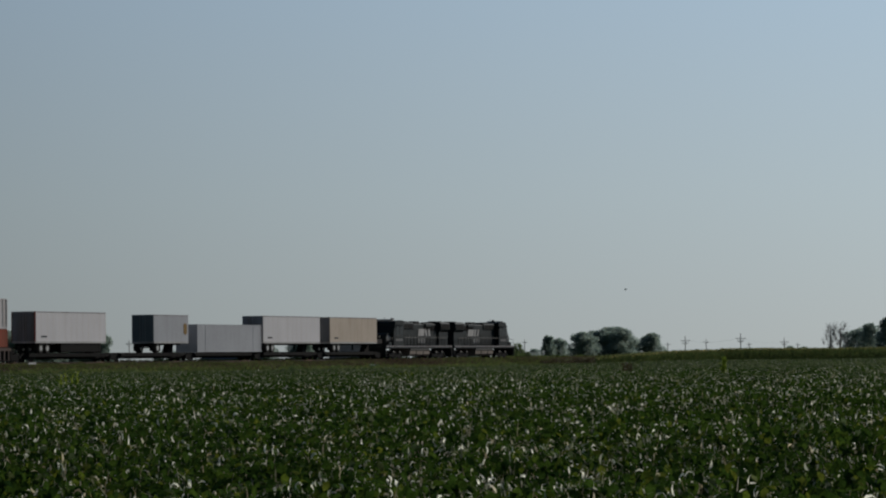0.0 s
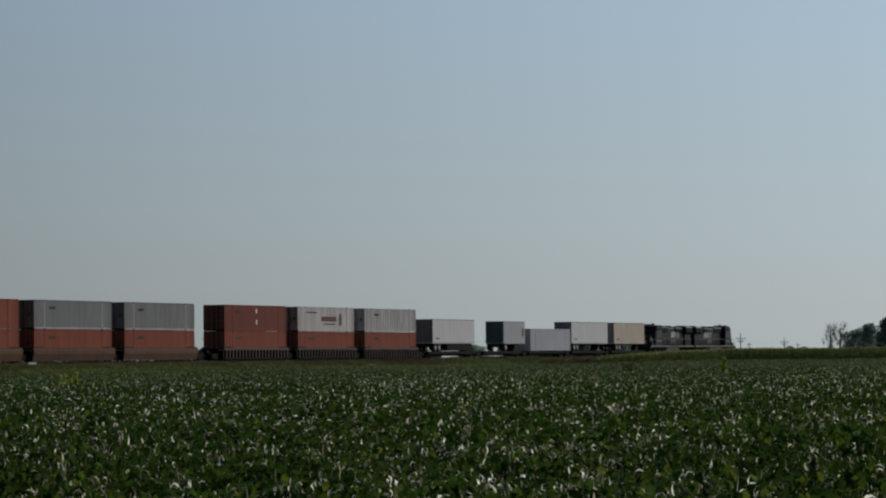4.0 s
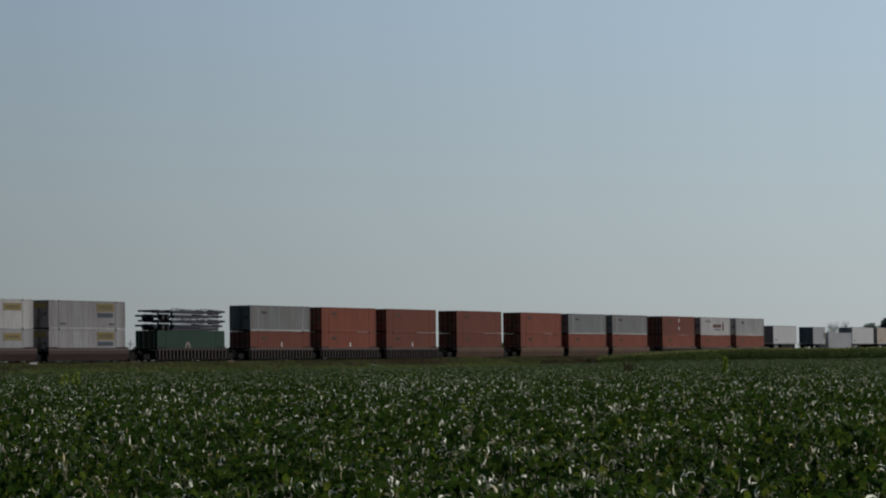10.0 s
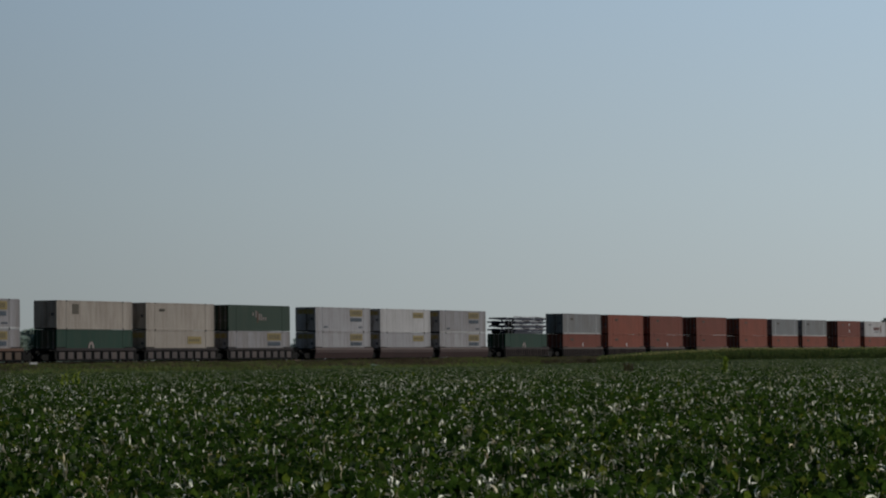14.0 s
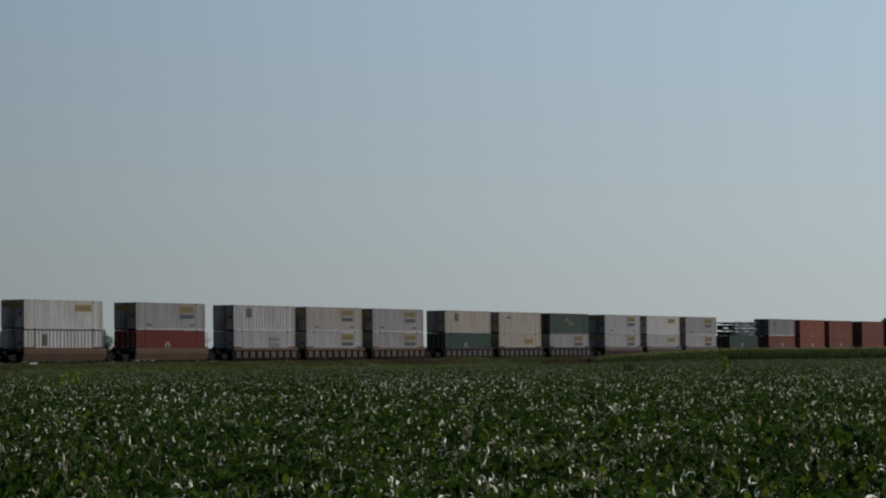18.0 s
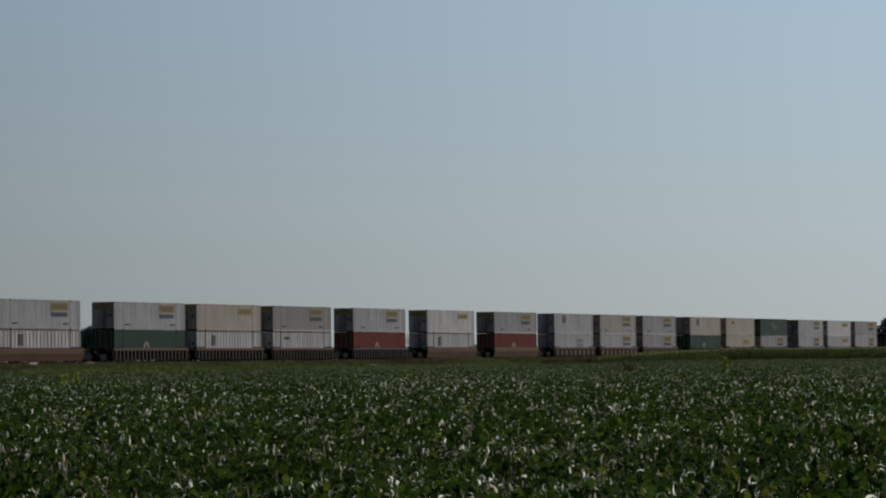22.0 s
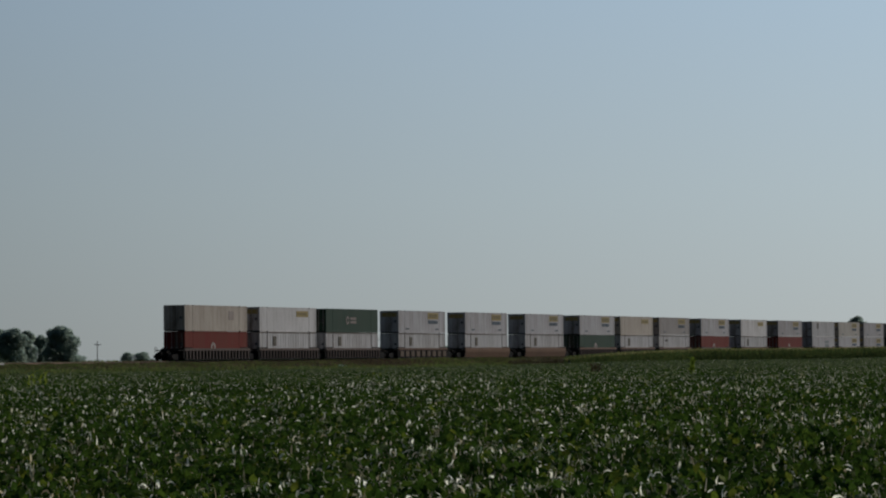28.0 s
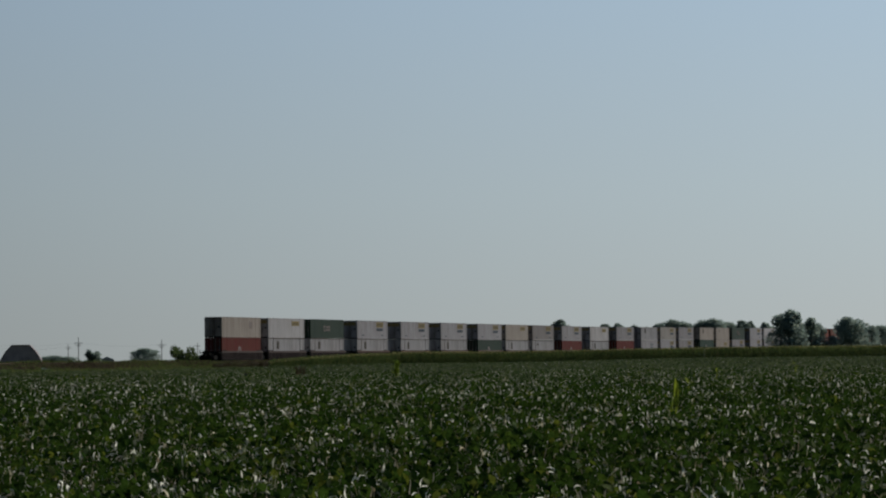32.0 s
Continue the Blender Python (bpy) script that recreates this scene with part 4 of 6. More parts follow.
def truck(parent, x, axles=(-0.89, 0.89), r=0.46):
    """A freight truck: side frames with springs and journal ends, and its wheels."""
    key = f"truck_{len(axles)}_{r}"

    def frame_shape():
        s = Shape()
        a, b = axles[0] - 0.30, axles[-1] + 0.30
        for y in (-1.08, 0.96):
            s.prism_y([(a, 0.38), (a + 0.4, 0.30), (-0.5, 0.16), (0.5, 0.16), (b - 0.4, 0.30), (b, 0.38), (b, 0.60), (0.6, 0.78), (-0.6, 0.78), (a, 0.60)], y, y + 0.12)
            for ax in axles:
                s.box(ax - 0.14, ax + 0.14, y - 0.05, y + 0.15, 0.36, 0.66)
            for k in (-0.2, 0.0, 0.2):
                s.tube((k, y + 0.06, 0.16), (k, y + 0.06, 0.55), 0.07, 6)
        s.box(-0.22, 0.22, -1.05, 1.05, 0.45, 0.80)
        return s
    t = part("truck", shared(key, frame_shape), M["black"], parent, "grimy black rail truck", at=pose(x, 0, 0))
    for ax in axles:
        for y in (-0.75, 0.75):
            part("wheel", shared(f"wheel_{r}", lambda: wheel_shape(r)), M["wheelsteel"], t, at=pose(ax, y, r))
    return t


def coupler(parent, x, sign):
    s = Shape().box(min(0, sign * 0.75), max(0, sign * 0.75), -0.09, 0.09, 0.72, 0.96).box(min(sign * 0.5, sign * 0.85), max(sign * 0.5, sign * 0.85), -0.20, 0.20, 0.68, 1.0)
    part("coupler", s, M["black"], parent, at=pose(x, 0, 0))
    h = Shape()
    for y in (-1.15, 1.05):
        h.tube((0, y, 0.9), (0, y, 1.5), 0.025, 6).tube((0, y, 1.5), (-sign * 0.5, y, 1.5), 0.025, 6).tube((-sign * 0.5, y, 0.9), (-sign * 0.5, y, 1.5), 0.025, 6)
    h.tube((0, -1.15, 1.2), (0, 1.05, 1.2), 0.02, 6)
    part("handrail", h, M["black"], parent, at=pose(x - sign * 0.15, 0, 0))


CARS = {}
CARWORDS = {"sill_tan": "tan-brown", "sill_red": "rust-red", "sill_purple": "dull maroon", "sill_dark": "grimy brown"}


def well_unit(style, paint, back, front, slim=False):
    """One well of a container car. back, front: 'end' with truck and coupler, 'own' for a shared truck of its own, 'lean' for the neighbour's."""
    key = (style, paint, back, front, slim)
    if key in CARS:
        return copy_thing(CARS[key], Matrix())
    c = new("well_car")
    m = M[paint]
    W0, W1, HL = 1.36, 1.46, 8.45
    for sign in (-1, 1):
        if style == "ribbed":
            ya, yb = sorted((sign * W0, sign * W1))
            # inner sheet is black, painting the cavity's shade between stakes and panels
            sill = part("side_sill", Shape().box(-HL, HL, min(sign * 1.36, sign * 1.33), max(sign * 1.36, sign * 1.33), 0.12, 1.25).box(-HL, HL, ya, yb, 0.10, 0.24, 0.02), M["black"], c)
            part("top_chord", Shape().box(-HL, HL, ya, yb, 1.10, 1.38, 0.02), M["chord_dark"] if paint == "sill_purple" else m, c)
            stake = shared(f"stake_{sign}", lambda: Shape().box(-0.11, 0.11, min(sign * W0, sign * (W1 + 0.03)), max(sign * W0, sign * (W1 + 0.03)), 0.22, 1.20))
            if paint in ("sill_purple", "sill_red") and not slim:
                panel = shared(f"panel_{paint}_{sign}", lambda: Shape().box(-0.58, 0.58, min(sign * W0, sign * W1), max(sign * W0, sign * W1), 0.28, 0.98, 0.02))
                for i in range(9):
                    part("panel", panel, M["panel_red" if paint == "sill_red" else "panel_purple"], sill, at=pose(-HL + 1.1 + i * (2 * HL - 2.2) / 8, 0, 0))
            for i in range(20 if paint == "sill_dark" or slim else 0):
                part("stake", stake, M["stake"], sill, at=pose(-HL + 0.5 + i * (2 * HL - 1.0) / 19, 0, 0))
        else:
            y = sign
            ring = [(y * 1.29, 0.12), (y * 1.32, 0.12), (y * 1.45, 0.66), (y * 1.49, 0.80), (y * 1.49, 1.18), (y * 1.42, 1.32), (y * 1.29, 1.36)]
            part("side_sill", Shape().prism(ring if sign > 0 else ring[::-1], -HL, HL), m, c)
            part("top_chord", Shape().box(-HL, HL, min(sign * 1.32, sign * 1.46), max(sign * 1.32, sign * 1.46), 1.30, 1.42, 0.02), m, c)
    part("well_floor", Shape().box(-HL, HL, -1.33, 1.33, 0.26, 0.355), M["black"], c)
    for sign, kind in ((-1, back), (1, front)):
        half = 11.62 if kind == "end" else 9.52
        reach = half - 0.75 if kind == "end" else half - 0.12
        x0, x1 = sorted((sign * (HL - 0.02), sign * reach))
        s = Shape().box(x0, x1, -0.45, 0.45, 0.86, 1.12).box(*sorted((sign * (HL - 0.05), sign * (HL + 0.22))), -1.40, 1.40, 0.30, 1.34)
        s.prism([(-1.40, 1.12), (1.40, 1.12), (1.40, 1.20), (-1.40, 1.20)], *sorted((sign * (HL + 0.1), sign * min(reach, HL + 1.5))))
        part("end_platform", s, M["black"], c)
        for y in (-1.30, 1.06):
            part("container_guide", Shape().box(*sorted((sign * (HL - 2.2), sign * (HL - 0.1))), y - 0.02, y + 0.26, 1.40, 1.50), M["black"], c)
        if kind == "end":
            truck(c, sign * (half - 1.75))
            coupler(c, sign * (half - 0.72), sign)
        elif kind == "own":
            truck(c, sign * half)
    kindword = "with ribbed sides" if style == "ribbed" else "with smooth sides"
    tagged(c, f"{CARWORDS[paint]} container well car {kindword} on the track", "rail car", "well cars of the train")
    CARS[key] = c
    return c


def stack(s_mid, upper, lower):
    lo = container(*lower, 0)
    MOVING.append((lo, s_mid, 0.37))
    if upper:
        up = container(*upper, 1)
        MOVING.append((up, s_mid, 0.37 + CH + 0.012))


# back ends of the containers along the train, with upper and lower box: (colour, side, mark)
PACKS = [
    ("ribbed", "sill_dark", [(-11.75, ("chalk", "ribbed", "small"), ("red", "flat", "small")),
                             (-31.16, ("chalk", "flat", "script"), ("red", "flat", "small")),
                             (-50.53, ("rust", "flat", "dots"), ("red", "flat", "small"))]),
    ("smooth", "sill_tan", [(-74.1, ("grey", "flat", "small"), ("red", "flat", "small")),
                            (-93.08, ("grey", "flat", "small"), ("red", "flat", "small")),
                            (-112.23, ("red", "flat", "small"), ("red", "flat", "small"))]),
    ("smooth", "sill_tan", [(-135.66, ("rust", "flat", "small"), ("rust", "flat", "small"))]),
    ("ribbed", "sill_dark", [(-158.92, ("rust", "flat", "small"), ("rust", "flat", "dot")),
                             (-178.3, ("red", "flat", "small"), ("red", "flat", "dot")),
                             (-197.73, ("grey", "flat", "small"), ("rust", "flat", "dot"))]),
    ("ribbed", "sill_purple", [(-220.48, None, ("darkgreen", "flat", "arch"))]),
    ("smooth", "sill_purple", [(-243.85, ("silver", "flat", "yellow"), ("white", "flat", "yellow")),
                               (-263.12, ("chalk", "flat", "yellowtop"), ("white", "flat", "yellowtop")),
                               (-282.37, ("white", "flat", "yellow"), ("white", "flat", "yellow"))]),
    ("ribbed", "sill_purple", [(-305.66, ("green", "flat", "swirl"), ("silver", "flat", "yellow")),
                               (-325.38, ("cream", "flat", "small"), ("cream", "flat", "yellowlow")),
                               (-344.61, ("cream", "flat", "squarehigh"), ("darkgreen", "flat", "arch"))]),
    ("ribbed", "sill_red", [(-368.08, ("silver", "flat", "yellow"), ("silver", "flat", "yellow")),
                            (-387.52, ("beige", "flat", "yellow"), ("white", "flat", "yellow")),
                            (-406.86, ("chalk", "ribbed", "squarehigh"), ("white", "flat", "greysign"))]),
    ("smooth", "sill_tan", [(-430.21, ("silver", "flat", "yellow"), ("maroon", "flat", "arch"))]),
    ("smooth", "sill_tan", [(-453.7, ("chalk", "flat", "yellowtop"), ("chalk", "fluted", "square"))]),
    ("ribbed", "sill_dark", [(-477.05, ("white", "flat", "yellow"), ("maroon", "flat", "arch"))]),
    ("ribbed", "sill_red", [(-499.78, ("dusty", "flat", "yellow"), ("chalk", "fluted", "small")),
                            (-519.19, ("cream", "flat", "yellowtop"), ("chalk", "fluted", "square")),
                            (-538.18, ("white", "flat", "yellow"), ("green", "flat", "arch"))]),
    ("smooth", "sill_tan", [(-561.58, ("white", "flat", "yellow"), ("chalk", "fluted", "square"))]),
    ("smooth", "sill_tan", [(-585.01, ("white", "flat", "yellow"), ("chalk", "fluted", "square"))]),
    ("ribbed", "sill_red", [(-608.52, ("white", "flat", "yellow"), ("chalk", "fluted", "square"))]),
    ("ribbed", "sill_dark", [(-631.54, ("green", "flat", "ring"), ("chalk", "fluted", "square")),
                             (-650.64, ("chalk", "flat", "yellowtop"), ("chalk", "fluted", "square")),
                             (-670.17, ("cream", "flat", "squareright"), ("maroon", "flat", "arch"))]),
]
for style, paint, units in PACKS:
    k = len(units)
    for i, (rear, upper, lower) in enumerate(units):
        mid = rear + CL / 2
        stack(mid, upper, lower)
        back = "end" if i == k - 1 else "lean"
        front = "end" if i == 0 else "own"
        car = well_unit(style, paint, back, front, slim=-540 < rear < -490 or -230 < rear < -220)
        MOVING.append((car, mid, 0.0))


# ------------------------------------------------------------------ the train: trailers on spine cars, chassis, locomotives
def road_wheels(parent, x, z, r=0.5):
    """Dual road wheels on both ends of an axle."""
    for y in (-0.98, 0.98):
        w = part("wheel", shared("road_tyre", lambda: Shape().tube((0, -0.26, 0), (0, 0.26, 0), 0.5, 16)), M["rubber"], parent, at=pose(x, y, z))
        part("rim", shared("road_rim", lambda: Shape().tube((0, -0.265, 0), (0, 0.265, 0), 0.27, 12)), M["steel"], w)


def trailer(length, paint, back_paint, height, label, emblem=False, tandem=True, extras=False):
    """A highway semi-trailer: panelled box, doors, landing legs, tandem wheels. Base: the wheels' foot."""
    c = new("semi_trailer")
    hl, w, z0 = length / 2, 1.30, 1.12
    box = part("box_body", Shape().box(-hl, hl, -w, w, z0, z0 + height, 0.03), M[paint], c)
    k = int(length / 1.22)
    for i in range(k + 1):
        x = -hl + 0.05 + i * (length - 0.1) / k
        for y in (-w - 0.005, w - 0.005):
            part("panel_seam", shared(f"seam_{height}", lambda: Shape().box(-0.015, 0.015, -0.002, 0.002, z0 + 0.1, z0 + height - 0.1)), M[paint], box, at=pose(x, y + 0.006, 0))
    part("bottom_rail", Shape().box(-hl + 0.02, hl - 0.02, -w - 0.02, w + 0.02, z0 - 0.12, z0 + 0.06), M["railpaint"], c)
    part("top_rail", Shape().box(-hl + 0.01, hl - 0.01, -w - 0.015, w + 0.015, z0 + height - 0.1, z0 + height + 0.015, 0.02), M["silver"], c)
    for s in (-1, 1):
        d = part("door", Shape().box(-hl - 0.03, -hl + 0.01, min(s * 0.02, s * (w - 0.08)), max(s * 0.02, s * (w - 0.08)), z0 + 0.05, z0 + height - 0.08), M[back_paint], c)
        part("lock_rod", Shape().tube((-hl - 0.06, s * 0.3, z0), (-hl - 0.06, s * 0.3, z0 + height - 0.1), 0.02, 6), M["steel"], d)
    part("bumper", Shape().box(-hl, -hl + 0.1, -1.2, 1.2, 0.50, 0.60).box(-hl, -hl + 0.1, -0.8, -0.7, 0.6, 1.0).box(-hl, -hl + 0.1, 0.7, 0.8, 0.6, 1.0), M["black"], c)
    if extras:
        for y in (-w - 0.02, w - 0.06):
            part("corner_post", Shape().box(-hl - 0.04, -hl + 0.16, y, y + 0.08, z0, z0 + height), M["maroon"], c, "dark red corner post")
    axles = (-hl + 1.3, -hl + 2.6) if tandem else (-hl + 1.0,)
    part("axle_frame", Shape().box(axles[0] - 0.7, axles[-1] + 0.7, -0.55, 0.55, 0.62, 1.02), M["black"], c)
    for x in axles:
        road_wheels(c, x, 0.5)
    flap = Shape().box(axles[0] - 0.75, axles[0] - 0.72, -1.25, -0.65, 0.2, 1.0).box(axles[0] - 0.75, axles[0] - 0.72, 0.65, 1.25, 0.2, 1.0)
    part("mud_flap", flap, M["rubber"], c)
    part("underframe", Shape().box(axles[-1] + 0.7, hl - 0.4, -0.5, 0.5, z0 - 0.30, z0 - 0.10), M["black"], c)
    if extras:
        # added plain black box that fills the dark space under the trailer
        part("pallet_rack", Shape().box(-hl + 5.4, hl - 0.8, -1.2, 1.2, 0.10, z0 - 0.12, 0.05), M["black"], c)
    for y in (-0.75, 0.75):
        part("landing_leg", Shape().box(hl - 2.9, hl - 2.75, y - 0.07, y + 0.07, 0.28, 1.1).box(hl - 3.0, hl - 2.65, y - 0.16, y + 0.16, 0.24, 0.30), M["black"], c)
    if emblem:
        part("emblem", Shape().prism_y([(hl - 1.15, z0 + 1.0), (hl - 0.75, z0 + 0.75), (hl - 0.35, z0 + 1.0), (hl - 0.35, z0 + 1.9), (hl - 0.75, z0 + 2.05), (hl - 1.15, z0 + 1.9)], -w - 0.02, -w + 0.01), M["gold"], c, "golden brown shield emblem")
    else:
        part("sticker", Shape().box(-hl + 1.2, -hl + 2.4, -w - 0.015, -w + 0.01, z0 + 0.45, z0 + 0.62), M["dark"], c)
    return tagged(c, label, "trailer", "trailers on the train")


def spine_unit(half, back, front, hitch_x):
    """A spine car: a centre beam with wheel aprons, a hitch and end trucks."""
    c = new("spine_car")
    part("centre_sill", Shape().box(-half + 0.1, half - 0.1, -0.36, 0.36, 0.30, 0.92, 0.05), M["black"], c)
    for x in (-half + 3.1, 0.0, half - 3.2):
        part("cross_arm", Shape().box(x - 0.25, x + 0.25, -1.35, 1.35, 0.72, 0.875), M["black"], c)
    for y in (-0.98, 0.98):
        part("wheel_apron", Shape().box(-half + 0.9, half - 2.2, y - 0.36, y + 0.36, 0.54, 0.875), M["black"], c)
    part("hitch", Shape().prism_y([(hitch_x - 0.9, 0.9), (hitch_x + 0.4, 0.9), (hitch_x + 0.3, 1.88), (hitch_x - 0.2, 1.88)], -0.35, 0.35), M["black"], c)
    for sign, kind in ((-1, back), (1, front)):
        if kind == "end":
            truck(c, sign * (half - 1.5))
            coupler(c, sign * (half - 0.72), sign)
        elif kind == "own":
            truck(c, sign * half)
    return tagged(c, "black skeleton spine car carrying road trailers", "rail car", "spine cars of the train")


# trailers, front to back: middle along the train
TR = [("oldcream", "grey", 14.0, 87.6, "weathered cream semi-trailer on a spine car"), ("clean", "silver", 15.6, 69.9, "white semi-trailer on a spine car"),
      None, ("lowgrey", "navy", 8.1, 39.2, "short grey semi-trailer with a dark blue back"), ("clean", "dullgrey", 14.7, 17.1, "white semi-trailer with a dull grey back")]
for spec in TR:
    if spec:
        paint, back, length, mid, label = spec
        MOVING.append((trailer(length, paint, back, 3.0 if length > 10 else 2.9, label, emblem=length < 10, tandem=length > 10, extras=back == "dullgrey"), mid, 0.88))
low = new("low_container")
part("box_body", Shape().box(-8.05, 8.05, -1.28, 1.28, 0.0, 3.0, 0.03), M["lowgrey"], low)
for x in (-8.0, -6.0, 6.0, 8.0):
    part("side_post", Shape().box(x - 0.08, x + 0.08, -1.30, 1.30, 0.0, 3.01), M["lowgrey"], low)
for y in (-1.30, 1.22):
    part("bottom_rail", Shape().box(-7.9, 7.9, y, y + 0.08, 0.0, 0.14), M["lowgrey"], low)
    part("top_rail", Shape().box(-7.9, 7.9, y, y + 0.08, 2.90, 3.012), M["lowgrey"], low)
MOVING.append((tagged(low, "plain grey freight container low on a spine car", "container"), 53.5, 0.94))
SPINE = [(87.6, 9.3, "lean", "end"), (69.8, 8.6, "lean", "own"), (52.6, 8.6, "lean", "own"), (35.4, 8.6, "lean", "own"), (17.2, 9.6, "end", "own")]
for mid, half, b, f in SPINE:
    MOVING.append((spine_unit(half, b, f, half - 3.0), mid, 0.0))


def chassis(flip, lowest=False):
    """An empty container chassis: two beams, cross-members, pale bolsters, gooseneck, tandem wheels, legs."""
    c = new("container_chassis")
    d = -1 if flip else 1
    g = random.Random(7 + flip)
    for y in (-0.48, 0.48):
        part("beam", Shape().box(-7.9, 7.9, y - 0.09, y + 0.09, 0.34, 0.58), M["chassis"], c)
    for x in (-7.85, -5.0, -2.0, 1.5, 4.8, 7.85):
        part("cross_member", Shape().box(x - 0.14, x + 0.14, -1.24, 1.24, 0.40, 0.60), M["chassis"], c)
    part("axle_frame", Shape().box(d * -5.6 - 1.6, d * -5.6 + 1.6, -0.5, 0.5, 0.30, 0.50), M["black"], c)
    for x in (-6.2, -5.0):
        for y in (-0.95, 0.95):
            w = part("wheel", shared("small_tyre", lambda: Shape().tube((0, -0.25, 0), (0, 0.25, 0), 0.34, 14)), M["rubber"], c, at=pose(d * x, y, 0.34))
            part("rim", shared("small_rim", lambda: Shape().tube((0, -0.256, 0), (0, 0.256, 0), 0.16, 10)), M["chassis"], w)
    for y in (-0.8, 0.8):
        part("landing_leg", Shape().box(d * 4.2 - 0.08, d * 4.2 + 0.08, y - 0.08, y + 0.08, 0.02, 0.5), M["black"], c)
    # the pale, slightly sagging edge of the bolsters, piece by piece
    x = -4.4 + 0.4 * d
    while x < 6.3:
        ln = g.uniform(0.7, 1.5)
        z = 0.60 + 0.05 * math.sin(x * 0.9 + d)
        part("bolster_edge", Shape().box(x, x + ln, -1.27, -1.12, z, z + 0.13, 0.02), M["chassis_pale"], c, "pale worn bolster edge")
        x += ln + g.uniform(0.04, 0.22)
    if lowest:
        part("lower_frame", Shape().box(-4.0, 7.2, -1.15, 1.15, 0.02, 0.28), M["chassis"], c)
    for y in (-1.23, 1.13):
        part("side_rail", Shape().box(-4.2 + 0.5 * d, 7.2, y, y + 0.10, 0.30, 0.52, 0.01), M["chassis"], c)
    return tagged(c, "empty blue-grey container chassis in a stack", "trailer chassis", "stacked chassis")


for i in range(4):
    MOVING.append((chassis(i % 2, i == 0), -220.48 + CL / 2 + (0.35 if i % 2 else -0.3), 0.37 + CH + 0.01 + i * 0.52))


def locomotive(lead):
    """A six-axle freight diesel: cab and nose, long hood, radiator wings, tank, walkways and rails. Front towards +x."""
    c = new("locomotive")
    L2 = 10.9
    part("underframe", Shape().box(-L2, L2, -1.52, 1.52, 1.28, 1.62, 0.04), M["loco"], c)
    stripe = Shape()
    for i in range(26):
        x = -L2 + 0.3 + i * 0.83
        stripe.box(x, x + 0.52, -1.54, -1.51, 1.44, 1.62)
    part("sill_stripe", stripe, M["silver"], c, "dashed pale sill stripe")
    hood = part("hood", Shape().box(-7.2, 5.2, -0.92, 0.92, 1.62, 4.40, 0.12), M["loco"], c)
    # the long side doors in two rows, with latches
    for i in range(11):
        x = -6.9 + i * 1.08
        door = part("hood_door", shared("loco_door", lambda: Shape().box(0, 1.0, -0.955, -0.915, 1.75, 3.05, 0.0)), M["loco"], c, at=pose(x, 0, 0))
        part("latch", shared("loco_latch", lambda: Shape().box(0.86, 0.92, -0.975, -0.95, 2.25, 2.45)), M["railing"], door)
    for i in range(5):
        x = -6.8 + i * 0.86
        part("louvre", shared("loco_louvre", lambda: Shape().box(0, 0.72, -0.95, -0.915, 3.55, 4.15).box(0, 0.72, -0.985, -0.945, 3.62, 3.70).box(0, 0.72, -0.985, -0.945, 3.80, 3.88).box(0, 0.72, -0.985, -0.945, 3.98, 4.06)), M["black"], c, at=pose(x, 0, 0))
    rad = [(-1.15, 1.62), (1.15, 1.62), (1.15, 3.35), (1.45, 3.70), (1.45, 4.42), (1.22, 4.66), (-1.22, 4.66), (-1.45, 4.42), (-1.45, 3.70), (-1.15, 3.35)]
    radp = part("radiator", Shape().prism(rad, -10.2, -7.2), M["loco"], c, "overhanging radiator wings")
    part("radiator_grille", Shape().box(-10.0, -7.4, -1.47, -1.44, 3.76, 4.36), M["black"], radp)
    part("radiator_fan", Shape().tube((-8.0, 0, 4.66), (-8.0, 0, 4.76), 0.62, 14).tube((-9.4, 0, 4.66), (-9.4, 0, 4.76), 0.62, 14), M["railing"], radp)
    part("exhaust", Shape().box(-2.3, -0.8, -0.45, 0.45, 4.38, 4.72, 0.06), M["black"], c)
    part("dynamic_brake", Shape().box(0.8, 4.7, -1.02, 1.02, 3.62, 4.55, 0.14), M["loco"], c)
    part("brake_grille", Shape().box(1.2, 2.6, -1.045, -1.01, 3.80, 4.32).box(2.9, 4.3, -1.045, -1.01, 3.80, 4.32), M["black"], c)
    part("brake_fan", Shape().tube((1.8, 0, 4.55), (1.8, 0, 4.68), 0.55, 14).tube((3.6, 0, 4.55), (3.6, 0, 4.68), 0.55, 14), M["railing"], c)
    part("roof_hatch", Shape().box(-6.6, -3.2, -0.6, 0.6, 4.38, 4.52, 0.05), M["railing"], c)
    part("air_filter_box", Shape().box(-4.9, -3.0, -1.10, 1.10, 3.95, 4.45, 0.10), M["loco"], c)
    cab = [(5.2, 1.62), (8.4, 1.62), (8.4, 3.2), (8.05, 4.30), (7.75, 4.66), (7.2, 4.76), (5.6, 4.76), (5.2, 4.66)]
    cabp = part("cab", Shape().prism_y(cab[::-1], -1.5, 1.5), M["loco"], c)
    part("side_window", Shape().box(5.55, 6.55, -1.515, -1.49, 2.9, 4.05), M["glass"], cabp)
    part("side_window", Shape().box(6.65, 7.70, -1.515, -1.49, 2.9, 4.05), M["glass"], cabp)
    part("window_frame", Shape().box(5.45, 7.80, -1.53, -1.50, 4.05, 4.13).box(5.45, 7.80, -1.53, -1.50, 2.80, 2.90).box(6.55, 6.65, -1.53, -1.50, 2.9, 4.05), M["railing"], cabp)
    part("sun_visor", Shape().box(5.5, 7.75, -1.78, -1.50, 4.18, 4.24), M["loco"], cabp)
